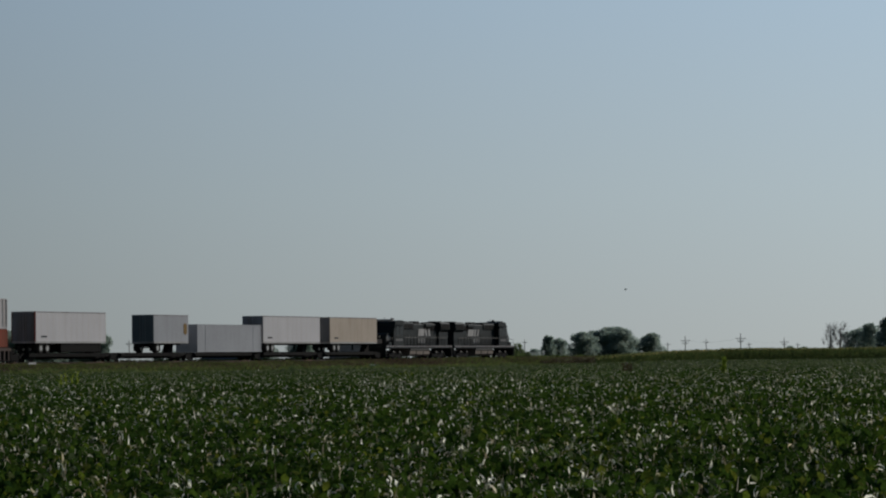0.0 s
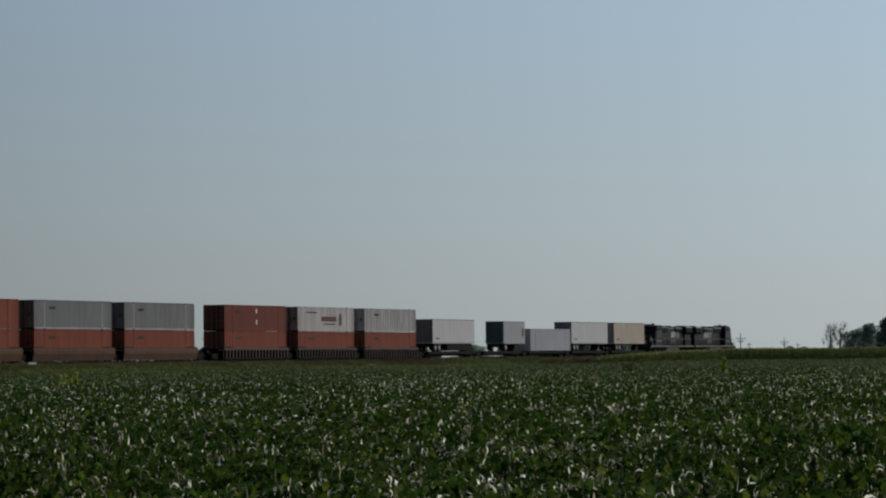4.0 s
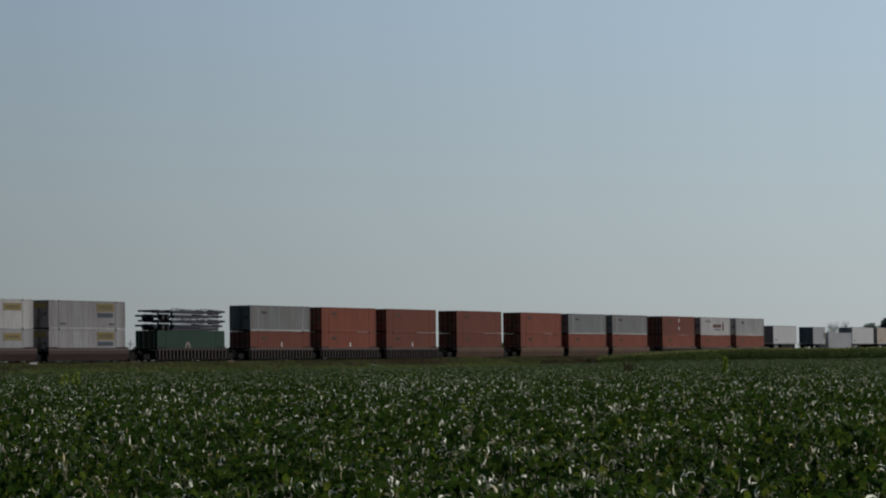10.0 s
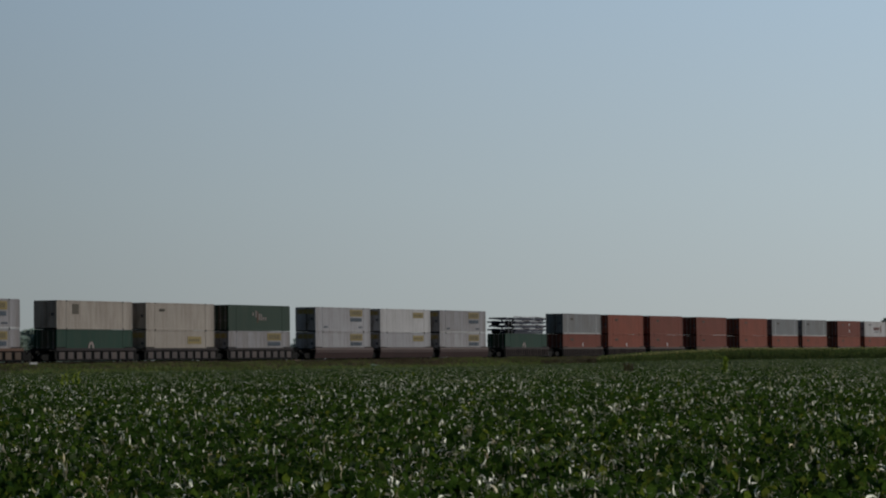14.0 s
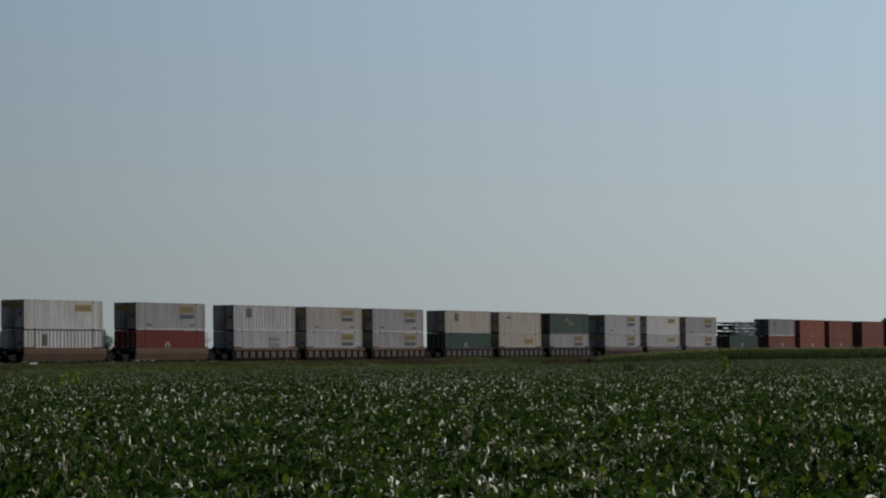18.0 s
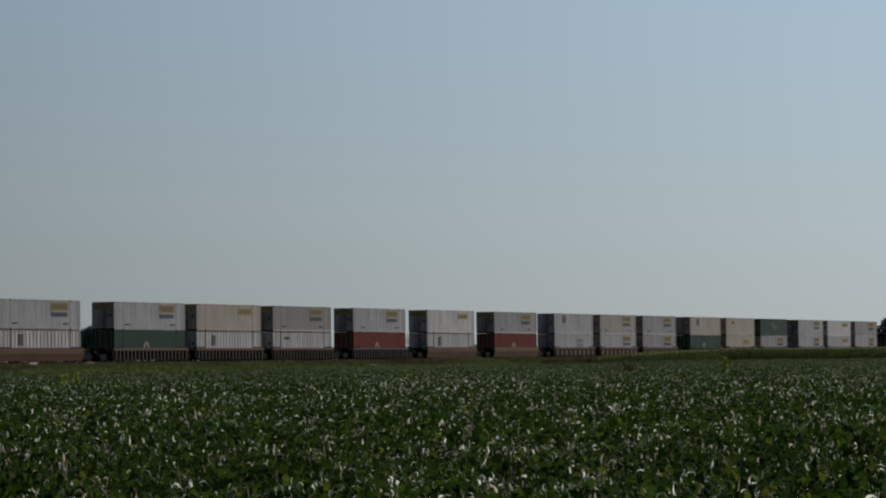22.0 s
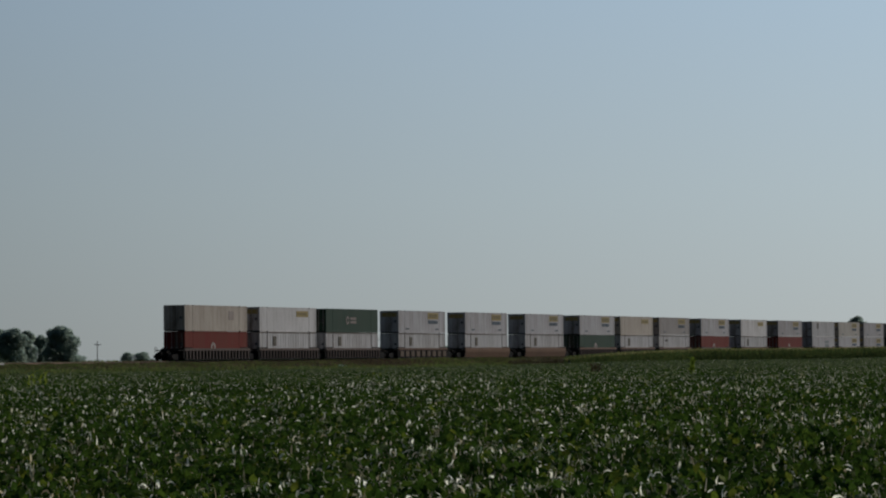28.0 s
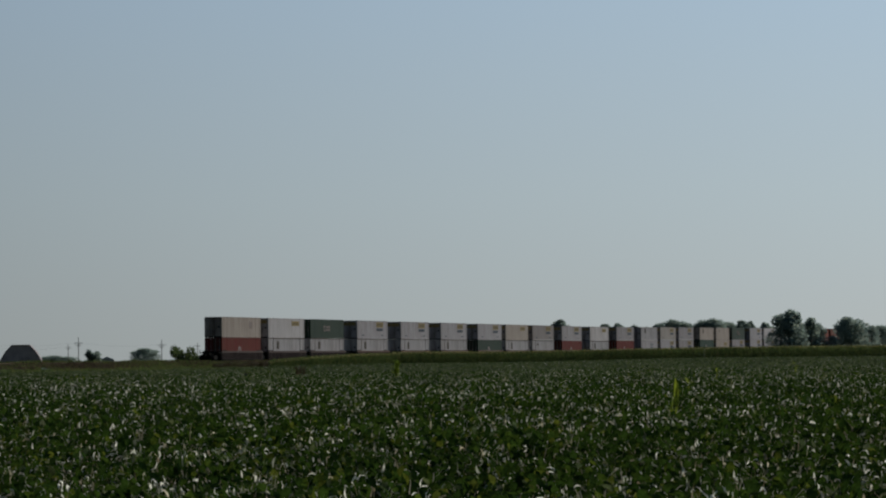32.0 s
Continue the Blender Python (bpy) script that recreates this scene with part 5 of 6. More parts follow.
    part("cab_number_bars", Shape().box(5.7, 6.3, -1.525, -1.50, 2.2, 2.5).box(6.45, 7.05, -1.525, -1.50, 2.2, 2.5).box(7.2, 7.8, -1.525, -1.50, 2.2, 2.5), M["grey"], cabp, "pale number bars")
    part("windscreen", Shape().add([(8.36, -1.2, 3.35), (8.36, 1.2, 3.35), (8.08, 1.2, 4.2), (8.08, -1.2, 4.2)], [(0, 1, 2, 3)]), M["glass"], cabp)
    part("number_board", Shape().box(7.35, 7.75, -1.1, 1.1, 4.62, 4.92), M["railpaint"], cabp)
    part("air_horn", Shape().tube((5.9, -0.3, 4.76), (5.9, -0.3, 5.0), 0.04, 6).tube((5.6, -0.3, 5.0), (6.4, -0.3, 5.0), 0.05, 6, 0.10), M["railing"], cabp)
    part("antenna", Shape().tube((6.9, 0.4, 4.76), (6.9, 0.4, 5.15), 0.03, 5).box(6.5, 7.1, -0.5, 0.1, 4.76, 4.88), M["railing"], cabp)
    nose = [(8.4, 1.62), (10.0, 1.62), (10.0, 2.55), (9.75, 3.0), (9.3, 3.2), (8.4, 3.25)]
    nosep = part("nose", Shape().prism_y(nose[::-1], -1.1, 1.1), M["loco"], c)
    part("nose_mark", Shape().box(8.6, 9.7, -1.115, -1.09, 2.25, 2.85), M["grey"], nosep, "pale mark on the nose")
    part("nose_emblem", Shape().box(9.99, 10.02, -0.55, 0.55, 1.9, 2.45), M["railpaint"], nosep, "white block on the nose front")
    part("headlight", Shape().tube((10.0, 0.25, 2.75), (10.06, 0.25, 2.75), 0.12, 10).tube((10.0, -0.25, 2.75), (10.06, -0.25, 2.75), 0.12, 10), M["glasslamp"], nosep)
    part("fuel_tank", Shape().box(-3.3, 3.1, -1.42, 1.42, 0.30, 1.22, 0.24), M["tank"], c, "dusty tan fuel tank")
    part("tank_strap", Shape().box(-1.3, -1.15, -1.45, 1.45, 0.29, 1.24, 0.24).box(1.0, 1.15, -1.45, 1.45, 0.29, 1.24, 0.24), M["black"], c)
    for y in (-1.30, 1.30):
        part("air_reservoir", Shape().tube((-3.2, y, 1.10), (3.0, y, 1.10), 0.19, 10), M["railing"], c)
    for x in (-7.0, 7.0):
        truck(c, x, axles=(-1.95, 0.0, 1.95), r=0.53)
        for sx in (-1.0, 1.0):
            part("brake_cylinder", Shape().tube((x + sx - 0.22, -1.18, 0.80), (x + sx + 0.22, -1.18, 0.80), 0.13, 8), M["railing"], c)
    for y in (-1.46, 1.46):
        rail = Shape()
        for i in range(15):
            x = -9.4 + i * 1.03
            rail.tube((x, y, 1.62), (x, y, 2.62), 0.028, 5)
        rail.tube((-9.4, y, 2.62), (5.0, y, 2.62), 0.028, 5)
        rail.tube((8.5, y, 1.62), (8.5, y, 2.6), 0.028, 5).tube((10.6, y, 1.62), (10.6, y, 2.4), 0.028, 5).tube((8.5, y, 2.6), (10.6, y, 2.4), 0.028, 5)
        part("handrail", rail, M["railing"], c)
    for x in (-L2, L2):
        sg = 1 if x > 0 else -1
        for k in range(4):
            for y in (-1.5, 1.1):
                part("step", Shape().box(*sorted((x, x - sg * 0.35)), y, y + 0.4, 0.35 + k * 0.27, 0.40 + k * 0.27), M["railing"], c)
        part("pilot", Shape().box(*sorted((x, x - sg * 0.12)), -1.45, 1.45, 0.25, 1.35), M["loco"], c)
        part("coupler", Shape().box(*sorted((x, x + sg * 0.6)), -0.15, 0.15, 0.72, 1.0), M["black"], c)
        part("air_hose", Shape().tube((x + sg * 0.1, -0.5, 0.95), (x + sg * 0.3, -0.45, 0.45), 0.03, 6).tube((x + sg * 0.1, 0.5, 0.95), (x + sg * 0.3, 0.45, 0.45), 0.03, 6), M["rubber"], c)
    # white emblem: a slanted block and two strokes beside it, number bars below
    flip = 1 if lead else -1
    slant = [(-4.9, 2.85), (-2.9, 2.85), (-2.6, 3.75), (-4.6, 3.75)]
    part("emblem_block", Shape().prism_y([(flip * (x + 2.75) - 2.75, z) for x, z in slant][::flip], -0.985, -0.955), M["railpaint"], c, "slanted white emblem block")
    for x in (-2.2, -1.2):
        x = flip * (x + 2.75) - 2.75
        part("emblem_stroke", Shape().prism_y([(x - 0.40, 2.85), (x + 0.10, 2.85), (x + 0.40, 3.75), (x - 0.10, 3.75)], -0.985, -0.955), M["railpaint"], c, "white emblem stroke")
    for x in (-2.9, -2.1, -1.3):
        part("lettering", Shape().box(x, x + 0.6, -0.985, -0.955, 1.95, 2.55), M["grey"], c, "pale number bars")
    part("sand_box", Shape().box(9.0, 9.9, -1.45, 1.45, 1.62, 2.1), M["loco"], c)
    if not lead:
        # the second engine runs with its cab to the back; parts that share a mesh are shifted as they are
        for q in c.children_recursive:
            if q.type == "MESH" and q.data.users == 1:
                q.data.transform(Matrix.Scale(-1, 4, (1, 0, 0)))
                q.data.flip_normals()
            if q.parent == c:
                x = -q.matrix_basis.translation.x
                if q.data.name.startswith("loco_"):
                    x -= 1.0 if q.data.name == "loco_door" else 0.72
                q.matrix_basis = Matrix.Translation((x, q.matrix_basis.translation.y, q.matrix_basis.translation.z))
    return tagged(c, "black diesel freight locomotive with white emblem blocks", "locomotive", "locomotives")


MOVING.append((locomotive(True), 130.4, 0.0))
MOVING.append((locomotive(False), 107.9, 0.0))


# ------------------------------------------------------------------ trees, bushes, weeds
def leafy(centres, radii, count, size, seed):
    """Small leaf clumps scattered through a set of lumps, thicker towards their outsides."""
    g = np.random.default_rng(seed)
    vol = np.array([r[0] * r[1] * r[2] for r in radii]) ** 0.7
    pick = g.choice(len(centres), count, p=vol / vol.sum())
    u = g.normal(size=(count, 3))
    u /= np.linalg.norm(u, axis=1)[:, None]
    rad = g.uniform(0.35, 1.0, count) ** 0.45 * g.uniform(0.80, 1.17, count)
    p = np.array(centres)[pick] + u * rad[:, None] * np.array(radii)[pick]
    a = g.normal(size=(count, 3))
    a /= np.linalg.norm(a, axis=1)[:, None]
    b = np.cross(a, u + g.normal(0, 0.4, (count, 3)))
    b /= np.linalg.norm(b, axis=1)[:, None] + 1e-6
    s = (size * g.uniform(0.6, 1.4, count))[:, None]
    v = np.stack([p - a * s * 0.5, p + b * s * 0.38, p + a * s * 0.5, p - b * s * 0.38], 1).reshape(-1, 3)
    f = (np.arange(count) * 4)[:, None, None] + np.array([[0, 1, 2], [0, 2, 3]])[None]
    return v, f.reshape(-1, 3)


def crown_mesh(v, f, mat):
    me = bpy.data.meshes.new("crown")
    me.from_pydata(v.tolist(), [], f.tolist())
    me.update()
    me.materials.append(mat)
    return me


def tree(x, y, height, width, seed, leaves=4600, mat="tree", bare=False, low=0.18, label=""):
    """A broadleaf tree: tapered trunk, limbs, and an uneven crown of many small leaf clumps."""
    g = random.Random(seed)
    c = new("tree")
    c.matrix_world = pose(x, y, 0, 0, 0, g.uniform(0, 360))
    rt = 0.028 * height
    trunk = Shape().tube((0, 0, -0.2), (0.1, 0, height * 0.35), rt, 8, rt * 0.75).tube((0.1, 0, height * 0.35), (0.0, 0.15, height * 0.8), rt * 0.75, 7, rt * 0.25)
    part("trunk", trunk, M["bark"], c)
    centres, radii = [], []
    wood = M["palebark" if bare else "bark"]
    n = 17 if not bare else 15
    for i in range(n):
        a = 2 * math.pi * (i * 0.382 + g.uniform(-0.06, 0.06))
        q = i / (n - 1)
        z = height * (low + 0.10 + (0.70 - low) * q)
        spread = width * 0.5 * (0.98 - 0.62 * abs(q - 0.3) ** 1.3) * g.uniform(0.4, 1.0)
        p = (math.cos(a) * spread * 0.8, math.sin(a) * spread * 0.8, z)
        limb = Shape().tube((0.05, 0, height * (0.12 + 0.48 * q)), p, rt * (0.24 if bare else 0.42), 5, rt * 0.08)
        if bare:
            for k in range(34):
                b = (p[0] * 1.1 + g.uniform(-1, 1) * width * 0.17, p[1] * 1.1 + g.uniform(-1, 1) * width * 0.17, min(height * g.uniform(0.94, 1.0), p[2] + g.uniform(0.04, 0.24) * height))
                limb.tube(p, b, rt * 0.055, 4, rt * 0.02)
        part("limb", limb, wood, c)
        centres.append(p)
        r = width * g.uniform(0.14, 0.23)
        radii.append((r, r, min(r * g.uniform(0.75, 1.0), height * 0.17)))
    # small uneven tufts along the top, one of them the highest
    for k in range(9):
        a, off = 2 * math.pi * (k * 0.382 + g.uniform(-0.05, 0.05)), g.uniform(0.02, 0.36) if k else 0.08
        r = width * g.uniform(0.10, 0.17)
        rz = min(r * g.uniform(0.7, 1.0), height * 0.10)
        peak = height * (0.99 - 0.9 * off ** 2 - (g.uniform(0.0, 0.09) if k else 0.0))
        centres.append((math.cos(a) * off * width, math.sin(a) * off * width, peak - rz * 1.05))
        radii.append((r, r, rz))
    v, f = leafy(centres, radii, int(leaves * min(4.0, max(0.2, (width * height / 130) ** 1.25)) * 1.75) if not bare else leaves // 200, 0.115 * height ** 0.5, seed)
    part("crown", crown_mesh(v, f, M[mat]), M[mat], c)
    return tagged(c, label or "leafy dark green broadleaf tree across the fields", "tree", "far trees")


def bush(x, y, height, width, seed, mat="bush", leaves=2200, label="", z=0.0):
    g = random.Random(seed)
    c = new("bush")
    c.matrix_world = pose(x, y, z)
    centres, radii = [], []
    for i in range(22):
        p = (g.uniform(-0.40, 0.40) * width, g.uniform(-0.35, 0.35) * width, height * g.uniform(0.15, 0.78))
        if i < 8:
            part("stem", Shape().tube((p[0] * 0.3, p[1] * 0.3, -0.05), p, 0.03 * height, 5, 0.01 * height), M["bark"], c)
        centres.append(p)
        r = width * g.uniform(0.14, 0.23)
        radii.append((r, r, min(r, height * 0.24)))
    v, f = leafy(centres, radii, int(leaves * 1.3), 0.12 * height ** 0.5, seed)
    v[:, 2] = np.maximum(v[:, 2], 0.0)
    part("foliage", crown_mesh(v, f, M[mat]), M[mat], c)
    return tagged(c, label or "rounded green bush beside the railway", "bush")


def horizon(px):
    return 635.5 - (px - 784) * 0.01047


def far_tree(p0, p1, top, far, seed, **kw):
    """A tree between two columns of the resting view, its top at the given row."""
    x, y = bear((p0 + p1) / 2, far)
    h = EYE[2] + (horizon((p0 + p1) / 2) - top) / 5725 * far
    return tree(x, y, h, 1.5 * (p1 - p0) / 5725 * far, seed, **kw)


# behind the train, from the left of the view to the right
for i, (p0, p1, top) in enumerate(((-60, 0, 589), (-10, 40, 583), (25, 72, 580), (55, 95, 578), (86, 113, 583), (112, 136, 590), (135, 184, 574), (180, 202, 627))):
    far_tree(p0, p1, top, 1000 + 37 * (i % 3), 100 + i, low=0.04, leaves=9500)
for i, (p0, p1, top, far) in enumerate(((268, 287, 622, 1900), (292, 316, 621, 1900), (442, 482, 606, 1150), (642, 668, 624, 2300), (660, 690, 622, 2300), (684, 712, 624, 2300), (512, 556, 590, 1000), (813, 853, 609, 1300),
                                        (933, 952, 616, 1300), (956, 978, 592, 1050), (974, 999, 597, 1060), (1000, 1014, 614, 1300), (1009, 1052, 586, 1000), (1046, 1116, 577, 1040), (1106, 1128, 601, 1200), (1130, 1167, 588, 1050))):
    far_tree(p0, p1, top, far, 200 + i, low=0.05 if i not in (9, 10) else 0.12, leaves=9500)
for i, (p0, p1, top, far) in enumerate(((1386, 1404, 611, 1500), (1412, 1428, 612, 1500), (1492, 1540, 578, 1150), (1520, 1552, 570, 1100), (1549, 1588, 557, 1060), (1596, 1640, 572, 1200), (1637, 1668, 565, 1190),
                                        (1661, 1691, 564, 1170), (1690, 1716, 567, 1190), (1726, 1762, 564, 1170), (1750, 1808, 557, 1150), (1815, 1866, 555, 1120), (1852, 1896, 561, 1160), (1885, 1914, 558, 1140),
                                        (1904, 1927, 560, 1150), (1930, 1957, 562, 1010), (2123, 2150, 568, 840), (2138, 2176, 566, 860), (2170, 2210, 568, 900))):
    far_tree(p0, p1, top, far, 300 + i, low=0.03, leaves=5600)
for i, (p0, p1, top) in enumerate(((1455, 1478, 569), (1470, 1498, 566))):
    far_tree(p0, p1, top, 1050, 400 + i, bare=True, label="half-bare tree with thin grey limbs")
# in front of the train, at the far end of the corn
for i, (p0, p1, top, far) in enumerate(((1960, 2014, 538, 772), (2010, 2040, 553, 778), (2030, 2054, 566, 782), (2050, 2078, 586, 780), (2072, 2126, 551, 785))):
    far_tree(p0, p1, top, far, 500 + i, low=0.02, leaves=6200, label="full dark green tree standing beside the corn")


# ------------------------------------------------------------------ buildings, poles, weeds
def barn():
    x, y = bear(615, 880)
    c = new("barn")
    c.matrix_world = pose(x, y, 0, 0, 0, 0)
    half, h = 5.8, 6.5
    ring = [(-half, 0), (half, 0), (half, 1.3), (5.1, 2.9), (3.9, 4.8), (2.3, h), (-2.3, h), (-3.9, 4.8), (-5.1, 2.9), (-half, 1.3)]
    part("end_wall", Shape().prism_y(ring, 0.0, 14.0), M["barn"], c, "weathered dark red end wall")
    over = Shape()
    prof = ring[2:]
    for (xa, za), (xb, zb) in zip(prof[:-1], prof[1:]):
        over.add([(xa * 1.03, -0.35, za + 0.12), (xb * 1.03, -0.35, zb + 0.12), (xb * 1.03, 14.3, zb + 0.12), (xa * 1.03, 14.3, za + 0.12),
                  (xa, -0.35, za), (xb, -0.35, zb), (xb, 14.3, zb), (xa, 14.3, za)], [(0, 1, 2, 3), (7, 6, 5, 4), (0, 4, 5, 1), (3, 2, 6, 7)])
    part("roof", over, M["barnroof"], c, "dark rounded barn roof")
    for xx in (-1.3, 1.3):
        part("door", Shape().box(xx - 1.25, xx + 1.25, -0.08, 0.0, 0.0, 3.2), M["barn"], c)
    tagged(c, "old round-roofed barn with dark red boards", "barn")


def house():
    x0, far = bear(353, 1000)
    c = new("house")
    c.matrix_world = pose(x0, far, 0, 0, 0, -24)
    part("wall", Shape().box(0, 13.2, 0.3, 8.0, 0, 2.1).prism([(0.3, 2.1), (8.0, 2.1), (4.15, 5.4)], 12.9, 13.2), M["siding"], c)
    part("gable", Shape().prism([(0.4, 2.1), (7.9, 2.1), (4.15, 5.3)], 0.2, 0.5), M["siding"], c)
    r = Shape()
    for ya, yb in ((-0.3, 4.15), (8.6, 4.15)):
        r.add([(-0.5, ya, 1.95), (13.7, ya, 1.95), (13.7, yb, 5.55), (-0.5, yb, 5.55), (-0.5, ya, 1.8), (13.7, ya, 1.8), (13.7, yb, 5.38), (-0.5, yb, 5.38)],
              [(0, 1, 2, 3), (7, 6, 5, 4), (0, 4, 5, 1), (1, 5, 6, 2), (0, 3, 7, 4)])
    part("roof", r, M["roof"], c, "dark shingled roof")
    for xx in (2.0, 5.5, 9.5):
        w = part("window", Shape().box(xx, xx + 1.0, 0.26, 0.34, 0.9, 1.9), M["glass"], c)
        part("frame", Shape().box(xx - 0.1, xx + 1.1, 0.27, 0.30, 0.8, 0.9).box(xx - 0.1, xx + 1.1, 0.27, 0.30, 1.9, 2.0), M["siding"], w)
    tagged(c, "low white house with a long dark roof", "house")


def shed(px, far, w, d, h, wall, roof, label, name="shed"):
    x, y = bear(px, far)
    c = new(name)
    c.matrix_world = pose(x, y, 0)
    part("wall", Shape().box(-w / 2, w / 2, 0, d, 0, h * 0.7), M[wall], c)
    part("roof", Shape().prism_y([(-w / 2 - 0.3, h * 0.7), (w / 2 + 0.3, h * 0.7), (0, h)], -0.3, d + 0.3), M[roof], c)
    part("door", Shape().box(-w * 0.2, w * 0.2, -0.05, 0.0, 0, h * 0.55), M["dark"], c)
    tagged(c, label, name)


def pole(px, top, far, arms, seed):
    """A wooden utility pole with cross-arms, braces and insulators."""
    px -= 3
    x, y = bear(px, far)
    h = EYE[2] + (horizon(px) - top) / 5725 * far
    c = new("utility_pole")
    c.matrix_world = pose(x, y, 0, 0, 0, random.Random(seed).uniform(-18, 18))
    part("pole_shaft", Shape().tube((0, 0, -0.3), (0, 0, h), 0.19, 8, 0.12), M["polewood"], c)
    ends = []
    for k in range(arms):
        z, w = (h * 0.86, 1.2) if arms < 2 else (h * 0.80, 1.7) if not k else (h * 0.80 - 0.9, 1.1)
        if arms == 0:
            break
        part("cross_arm", Shape().box(-w, w, -0.22, -0.06, z - 0.08, z + 0.08), M["polewood"], c)
        part("brace", Shape().tube((-w * 0.5, -0.16, z), (0, -0.16, z - 0.9), 0.03, 4).tube((w * 0.5, -0.16, z), (0, -0.16, z - 0.9), 0.03, 4), M["polewood"], c)
        for xx in (-w * 0.92, -w * 0.45, w * 0.45, w * 0.92):
            part("insulator", Shape().tube((xx, -0.14, z + 0.1), (xx, -0.14, z + 0.36), 0.07, 6), M["tin"], c)
        ends.append(z + 0.36)
    tagged(c, "weathered wooden utility pole with cross-arms", "utility pole", "utility poles")
    return Vector((x, y, ends[0] if ends else h - 0.2))


def wires(points):
    """Sagging wires from pole to pole, one object a line."""
    s = Shape()
    for a, b in zip(points[:-1], points[1:]):
        last = a
        for k in range(1, 9):
            q = k / 8
            p = a.lerp(b, q) - Vector((0, 0, 4 * q * (1 - q) * 1.2))
            s.tube(last, p, 0.016, 3)
            last = p
    ob = new("overhead_wire", s.mesh("overhead_wire"))
    ob.data.materials.append(M["dark"])
    tagged(ob, "thin dark overhead wire between utility poles", "wire")


def poles():
    tall = [(364, 588, 1180), (552, 593, 1230), (719, 591, 1280), (865, 595, 1330), (1212, 595, 1180), (1310, 590, 1060), (1387, 598, 1200)]
    small = [(228, 603, 1100), (407, 603, 1400), (562, 604, 1420), (701, 604, 1450), (928, 601, 1400), (1181, 606, 1450), (1249, 601, 1300), (1325, 606, 1450), (1411, 607, 1480)]
    a = [pole(px, top, far, 2 if px != 1249 else 1, px) for px, top, far in tall]
    b = [pole(px, top, far, 1, px) for px, top, far in small]
    wires(a[:4])
    wires(a[4:])
    wires(b[1:4])


barn()
house()
shed(766, 1100, 4.6, 6.0, 3.6, "tin", "tin", "small grey metal farm shed")
shed(2046, 860, 5.0, 7.0, 5.6, "brickred", "brickred", "red-brown farm building behind trees", "farm_building")
poles()


def at_line(px, share):
    """A place in a column of the resting view, at a share of the way to the track."""
    k = (px - 784) / 5725
    y = share * PERP / (k * N.x + N.y)
    return k * y, y


def near_bush(px, share, height, width, seed, mat="bush", label="", leaves=2200, z=0.0):
    x, y = at_line(px, share)
    return bush(x, y, height, width, seed, mat, leaves, label, z)


# bushes along the line
near_bush(904, 1.05, 4.1, 4.2, 1, label="rounded green bush behind the railway")
near_bush(921, 1.07, 2.7, 2.4, 2, label="small green bush behind the railway")
near_bush(740, 1.10, 3.75, 2.5, 3, mat="tree", label="small dark upright shrub behind the railway")
near_bush(659, 0.93, 1.05, 0.9, 4, mat="tree", label="low dark bush beside the railway")
near_bush(1832, 0.965, 3.6, 4.6, 5, mat="tree", label="low dark hedge beside the railway")
for i, (px, w, h) in enumerate(((965, 2.6, 1.3), (985, 3.2, 1.6), (1008, 3.0, 1.55), (1030, 2.8, 1.7), (1052, 3.0, 1.5), (1070, 2.6, 1.5))):
    near_bush(px, 0.95, h, w, 20 + i, mat="brush", label="brown dry brush beside the railway", leaves=700)
for i, (px, sh, w, h, mat) in enumerate(((90, 0.90, 3.0, 1.1, "bush"), (225, 0.88, 2.4, 1.0, "bush"), (350, 0.92, 2.2, 0.9, "bush"), (520, 0.86, 1.6, 1.1, "bush"), (598, 0.88, 2.2, 1.0, "bush"), (660, 0.86, 1.4, 1.1, "bush"),
                                         (700, 0.90, 2.6, 0.9, "brush"), (775, 0.92, 2.2, 0.95, "brush"), (850, 0.90, 2.6, 1.0, "bush"), (905, 0.86, 2.6, 1.0, "bush"), (1105, 0.79, 1.8, 1.15, "bush"))):
    near_bush(px, sh, h, w, 40 + i, mat=mat, label="tall weeds in the rough grass", leaves=500)


def corn_weed(px, dist, height, seed, mat, leaves=7, thin=1.0, out=0.75):
    """A single volunteer corn plant standing out of the soybeans."""
    x, y = bear(px, dist)
    g = random.Random(seed)
    c = new("stray_corn_plant")
    c.matrix_world = pose(x, y, 0)
    part("stalk", Shape().tube((0, 0, 0), (0.02, 0, height * 0.85), 0.018, 6, 0.008), M[mat], c)
    for k in range(leaves):
        a = g.uniform(0, 6.28)
        z = height * (0.45 + 0.5 * k / leaves)
        ln, w = height * g.uniform(0.22, 0.36), 0.038 * thin
        s = Shape()
        pts = []
        for q in range(6):
            u = q / 5
            r = ln * out * u ** 1.3
            zz = z + ln * (1.15 * u - out * u * u)
            ww = w * (1 - u) ** 0.6 * (1.0 if q else 0.6)
            ca, sa = math.cos(a), math.sin(a)
            pts += [(ca * r - sa * ww, sa * r + ca * ww, zz), (ca * r, sa * r, zz - ww * 0.5), (ca * r + sa * ww, sa * r - ca * ww, zz)]
        fs = []
        for q in range(5):
            for e in (0, 1):
                fs.append((q * 3 + e, q * 3 + e + 1, q * 3 + e + 4, q * 3 + e + 3))
        part("leaf", s.add(pts, fs), M[mat], c)
    return tagged(c, "single corn plant standing above the soybeans" if mat != "lime" else "yellow-green corn plant standing above the soybeans", "weed", "stray plants in the field")


corn_weed(1277, 150, 1.42, 1, "freshcorn", 16, 3.2, 0.6)
corn_weed(1779, 48, 1.08, 2, "lime", 4, 1.2, 0.12)
corn_weed(1771, 47, 0.88, 3, "lime", 4, 1.0, 0.15)
corn_weed(1852, 110, 1.15, 4, "lime", 5)
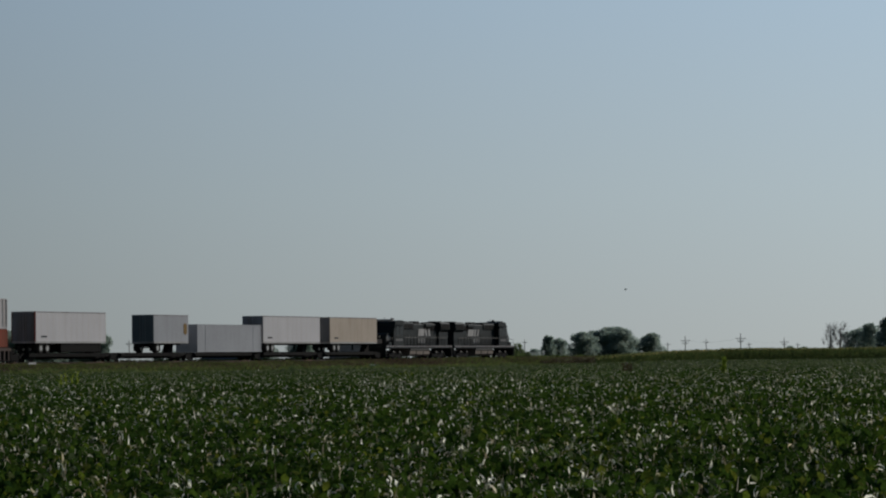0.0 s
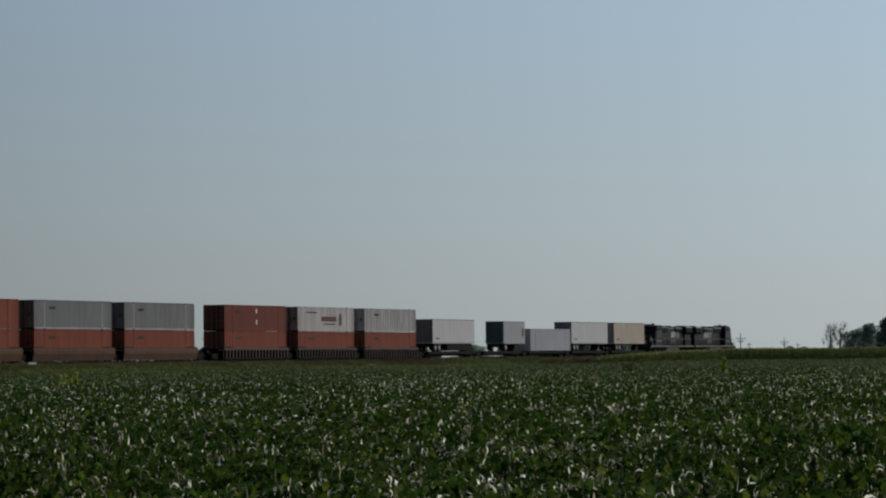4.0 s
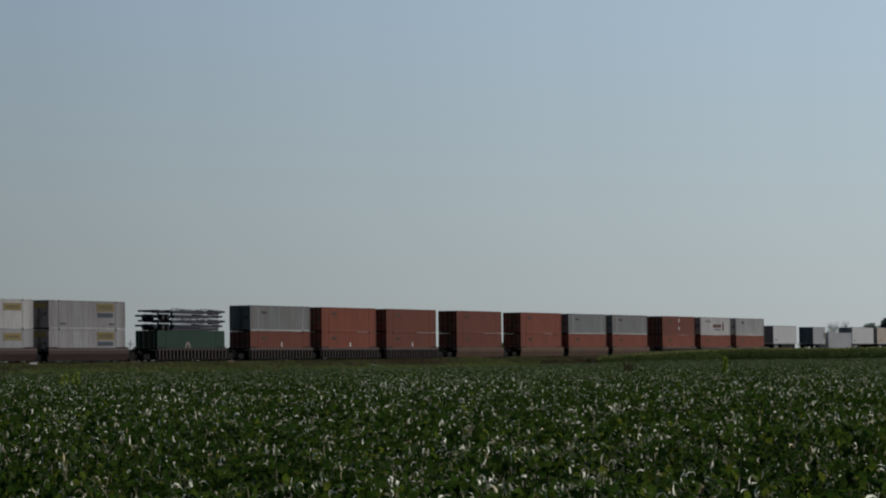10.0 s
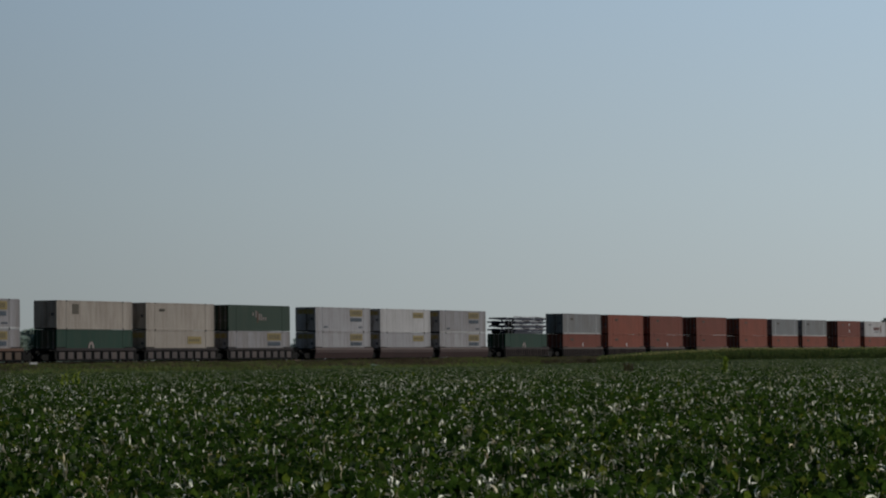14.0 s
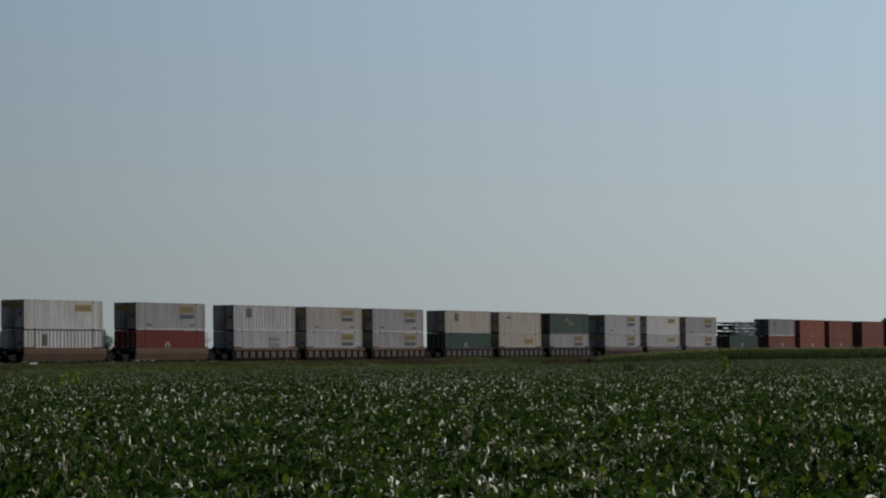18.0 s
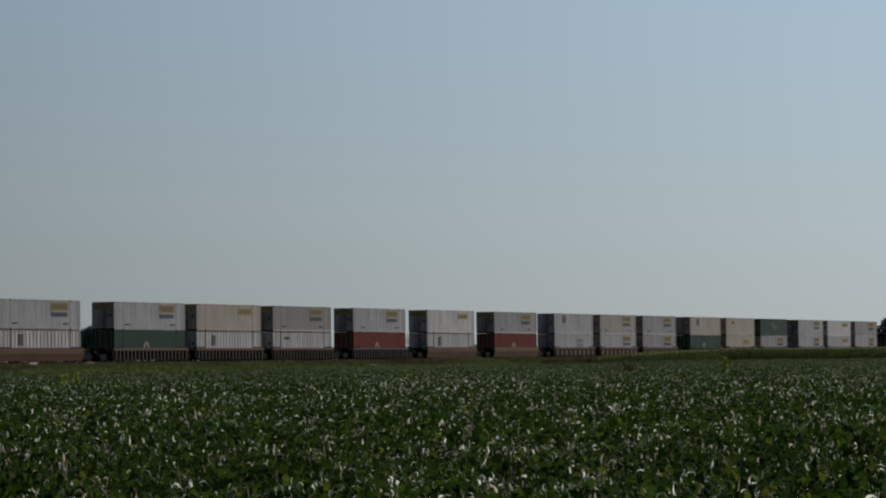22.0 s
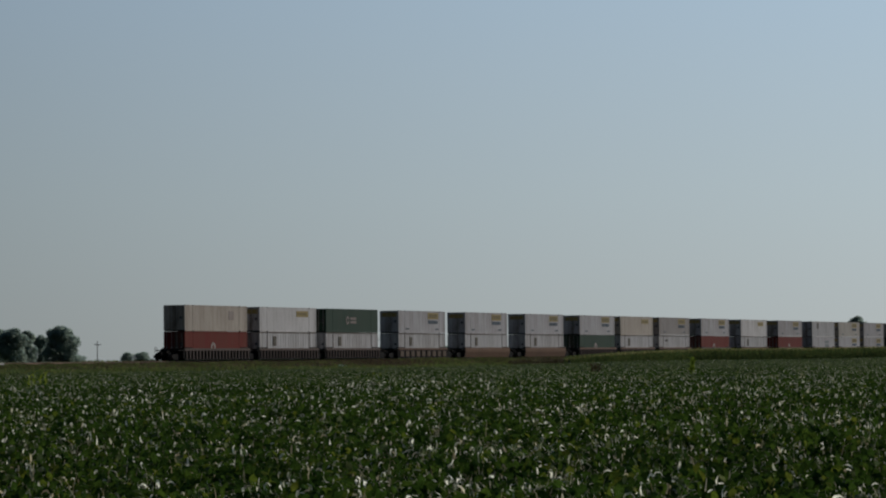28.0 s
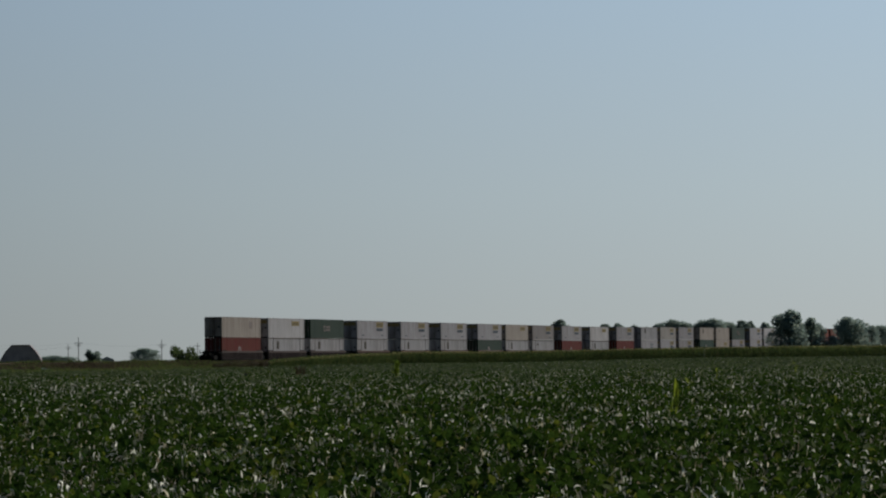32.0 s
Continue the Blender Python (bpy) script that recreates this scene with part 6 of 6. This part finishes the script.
corn_weed(1996, 150, 1.2, 5, "lime", 8)
corn_weed(1800, 80, 1.0, 8, "lime", 5)
for i, px in enumerate((104, 112, 124, 133)):
    corn_weed(px, 118 + 3 * i, 1.12 + 0.08 * (i % 2), 10 + i, "lime", 9, 1.15)
for i, px in enumerate((1100, 1106, 1112)):
    corn_weed(px, 188 + 3 * i, 1.12, 60 + i, "brush", 12, 2.4, 0.8)
corn_weed(520, 190, 1.35, 20, "bush", 6)

marker = new("trackside_marker")
mx, my = at_line(53, 0.975)
marker.matrix_world = pose(mx, my, 0.86, 0, 0, HEAD)
part("panel", Shape().box(-0.75, 0.75, -0.05, 0.05, 0.52, 0.72, 0.02), M["railpaint"], marker)
for off in (-0.5, 0.5):
    part("post", Shape().box(off - 0.04, off + 0.04, -0.03, 0.03, -0.2, 0.52), M["wood"], marker)
tagged(marker, "small white marker beside the rails", "marker")


# a small insect that crosses close by at the very start and settles on the leaves far to the side
insect = new("flying_insect")
part("body", Shape().tube((-0.00260, 0, 0), (0.00062, 0, 0), 0.00062, 8, 0.00099).tube((0.00062, 0, 0), (0.00260, 0, 0), 0.00099, 8, 0.00050), M["decal"], insect)
for sign in (-1, 1):
    part("wing", Shape().add([(0.00062, 0, 0.00062), (-0.00186, sign * 0.00124, 0.00155), (-0.00124, sign * 0.00341, 0.00248), (0.00093, sign * 0.00248, 0.00217)], [(0, 1, 2, 3)]), M["decal"], insect, "pale wing")
tagged(insect, "tiny grey-brown winged insect over the soybeans", "insect")


def insect_at(px, row, far):
    """A place near the camera in a column and row of the resting view."""
    x, y = bear(px, far)
    return pose(x, y, EYE[2] + (horizon(px) - row) / 5725 * far, 0, -25, 5)


# a swallow that dives past towards the train near the end
bird = new("swallow")
part("body", Shape().tube((-0.09, 0, 0), (0.02, 0, 0.005), 0.010, 8, 0.028).tube((0.02, 0, 0.005), (0.10, 0, 0.0), 0.028, 8, 0.008), M["dark"], bird, "dark blue-black feathers")
part("tail", Shape().add([(-0.08, 0.012, 0.002), (-0.08, -0.012, 0.002), (-0.20, -0.05, 0.0), (-0.12, 0.0, 0.0), (-0.20, 0.05, 0.0)], [(0, 1, 3), (1, 2, 3), (0, 3, 4)]), M["dark"], bird, "forked dark tail")
for sign in (-1, 1):
    part("wing", Shape().add([(0.05, sign * 0.02, 0.01), (0.04, sign * 0.10, 0.035), (-0.08, sign * 0.19, 0.05), (-0.02, sign * 0.09, 0.03), (-0.04, sign * 0.02, 0.008)], [(0, 1, 3, 4), (1, 2, 3)]), M["dark"], bird, "dark pointed wing")
tagged(bird, "small dark swallow flying low over the field", "bird")


def bird_at(yaw_px, row, far, turn):
    """A place over the field in a column and row of the view in which the pan has just begun, at a distance."""
    x, y = bear(yaw_px, far)
    return pose(x, y, EYE[2] + (horizon(yaw_px) - row) / 5725 * far, 25, 30, turn)


# ------------------------------------------------------------------ what moves
def motions():
    """The whole train rolls by at an almost even speed."""
    times = [0.0, 4.0, 8.0, 12.0, 16.0, 20.0, 24.0, 28.0, 32.0]
    for thing, s, z in MOVING:
        walk(thing, [(t, on_track(s + run(t), 0.0, z)) for t in times])
    walk(insect, [(0.0, insect_at(1105, 513, 6.0)), (0.1, insect_at(1357, 384, 6.0)), (0.2, insect_at(1620, 260, 6.0)), (0.5, pose(2.6, 4.6, 1.9, 0, 0, 0)),
                  (2.0, pose(9.0, 5.0, 0.9, 0, 10, 0)), (3.0, pose(10.5, 5.0, 0.02, 0, 0, 0)), (32.0, pose(10.5, 5.0, 0.02, 0, 0, 0))])

    # it comes in from beyond the right of the view, dives past the train and settles behind the crop
    walk(bird, [(0.0, pose(70, 150, 0.9, 0, 0, 150)), (25.8, pose(70, 150, 0.9, 0, 0, 150)), (26.6, bird_at(1560, 330, 138, 160)), (27.5, bird_at(1213, 499, 138, 170)), (27.6, bird_at(1181, 524, 138, 170)),
                (27.7, bird_at(1154, 558, 138, 175)), (28.0, bird_at(1060, 640, 138, 180)), (28.2, bird_at(1010, 657, 138, 180)), (32.0, bird_at(1010, 657, 138, 180))])


motions()
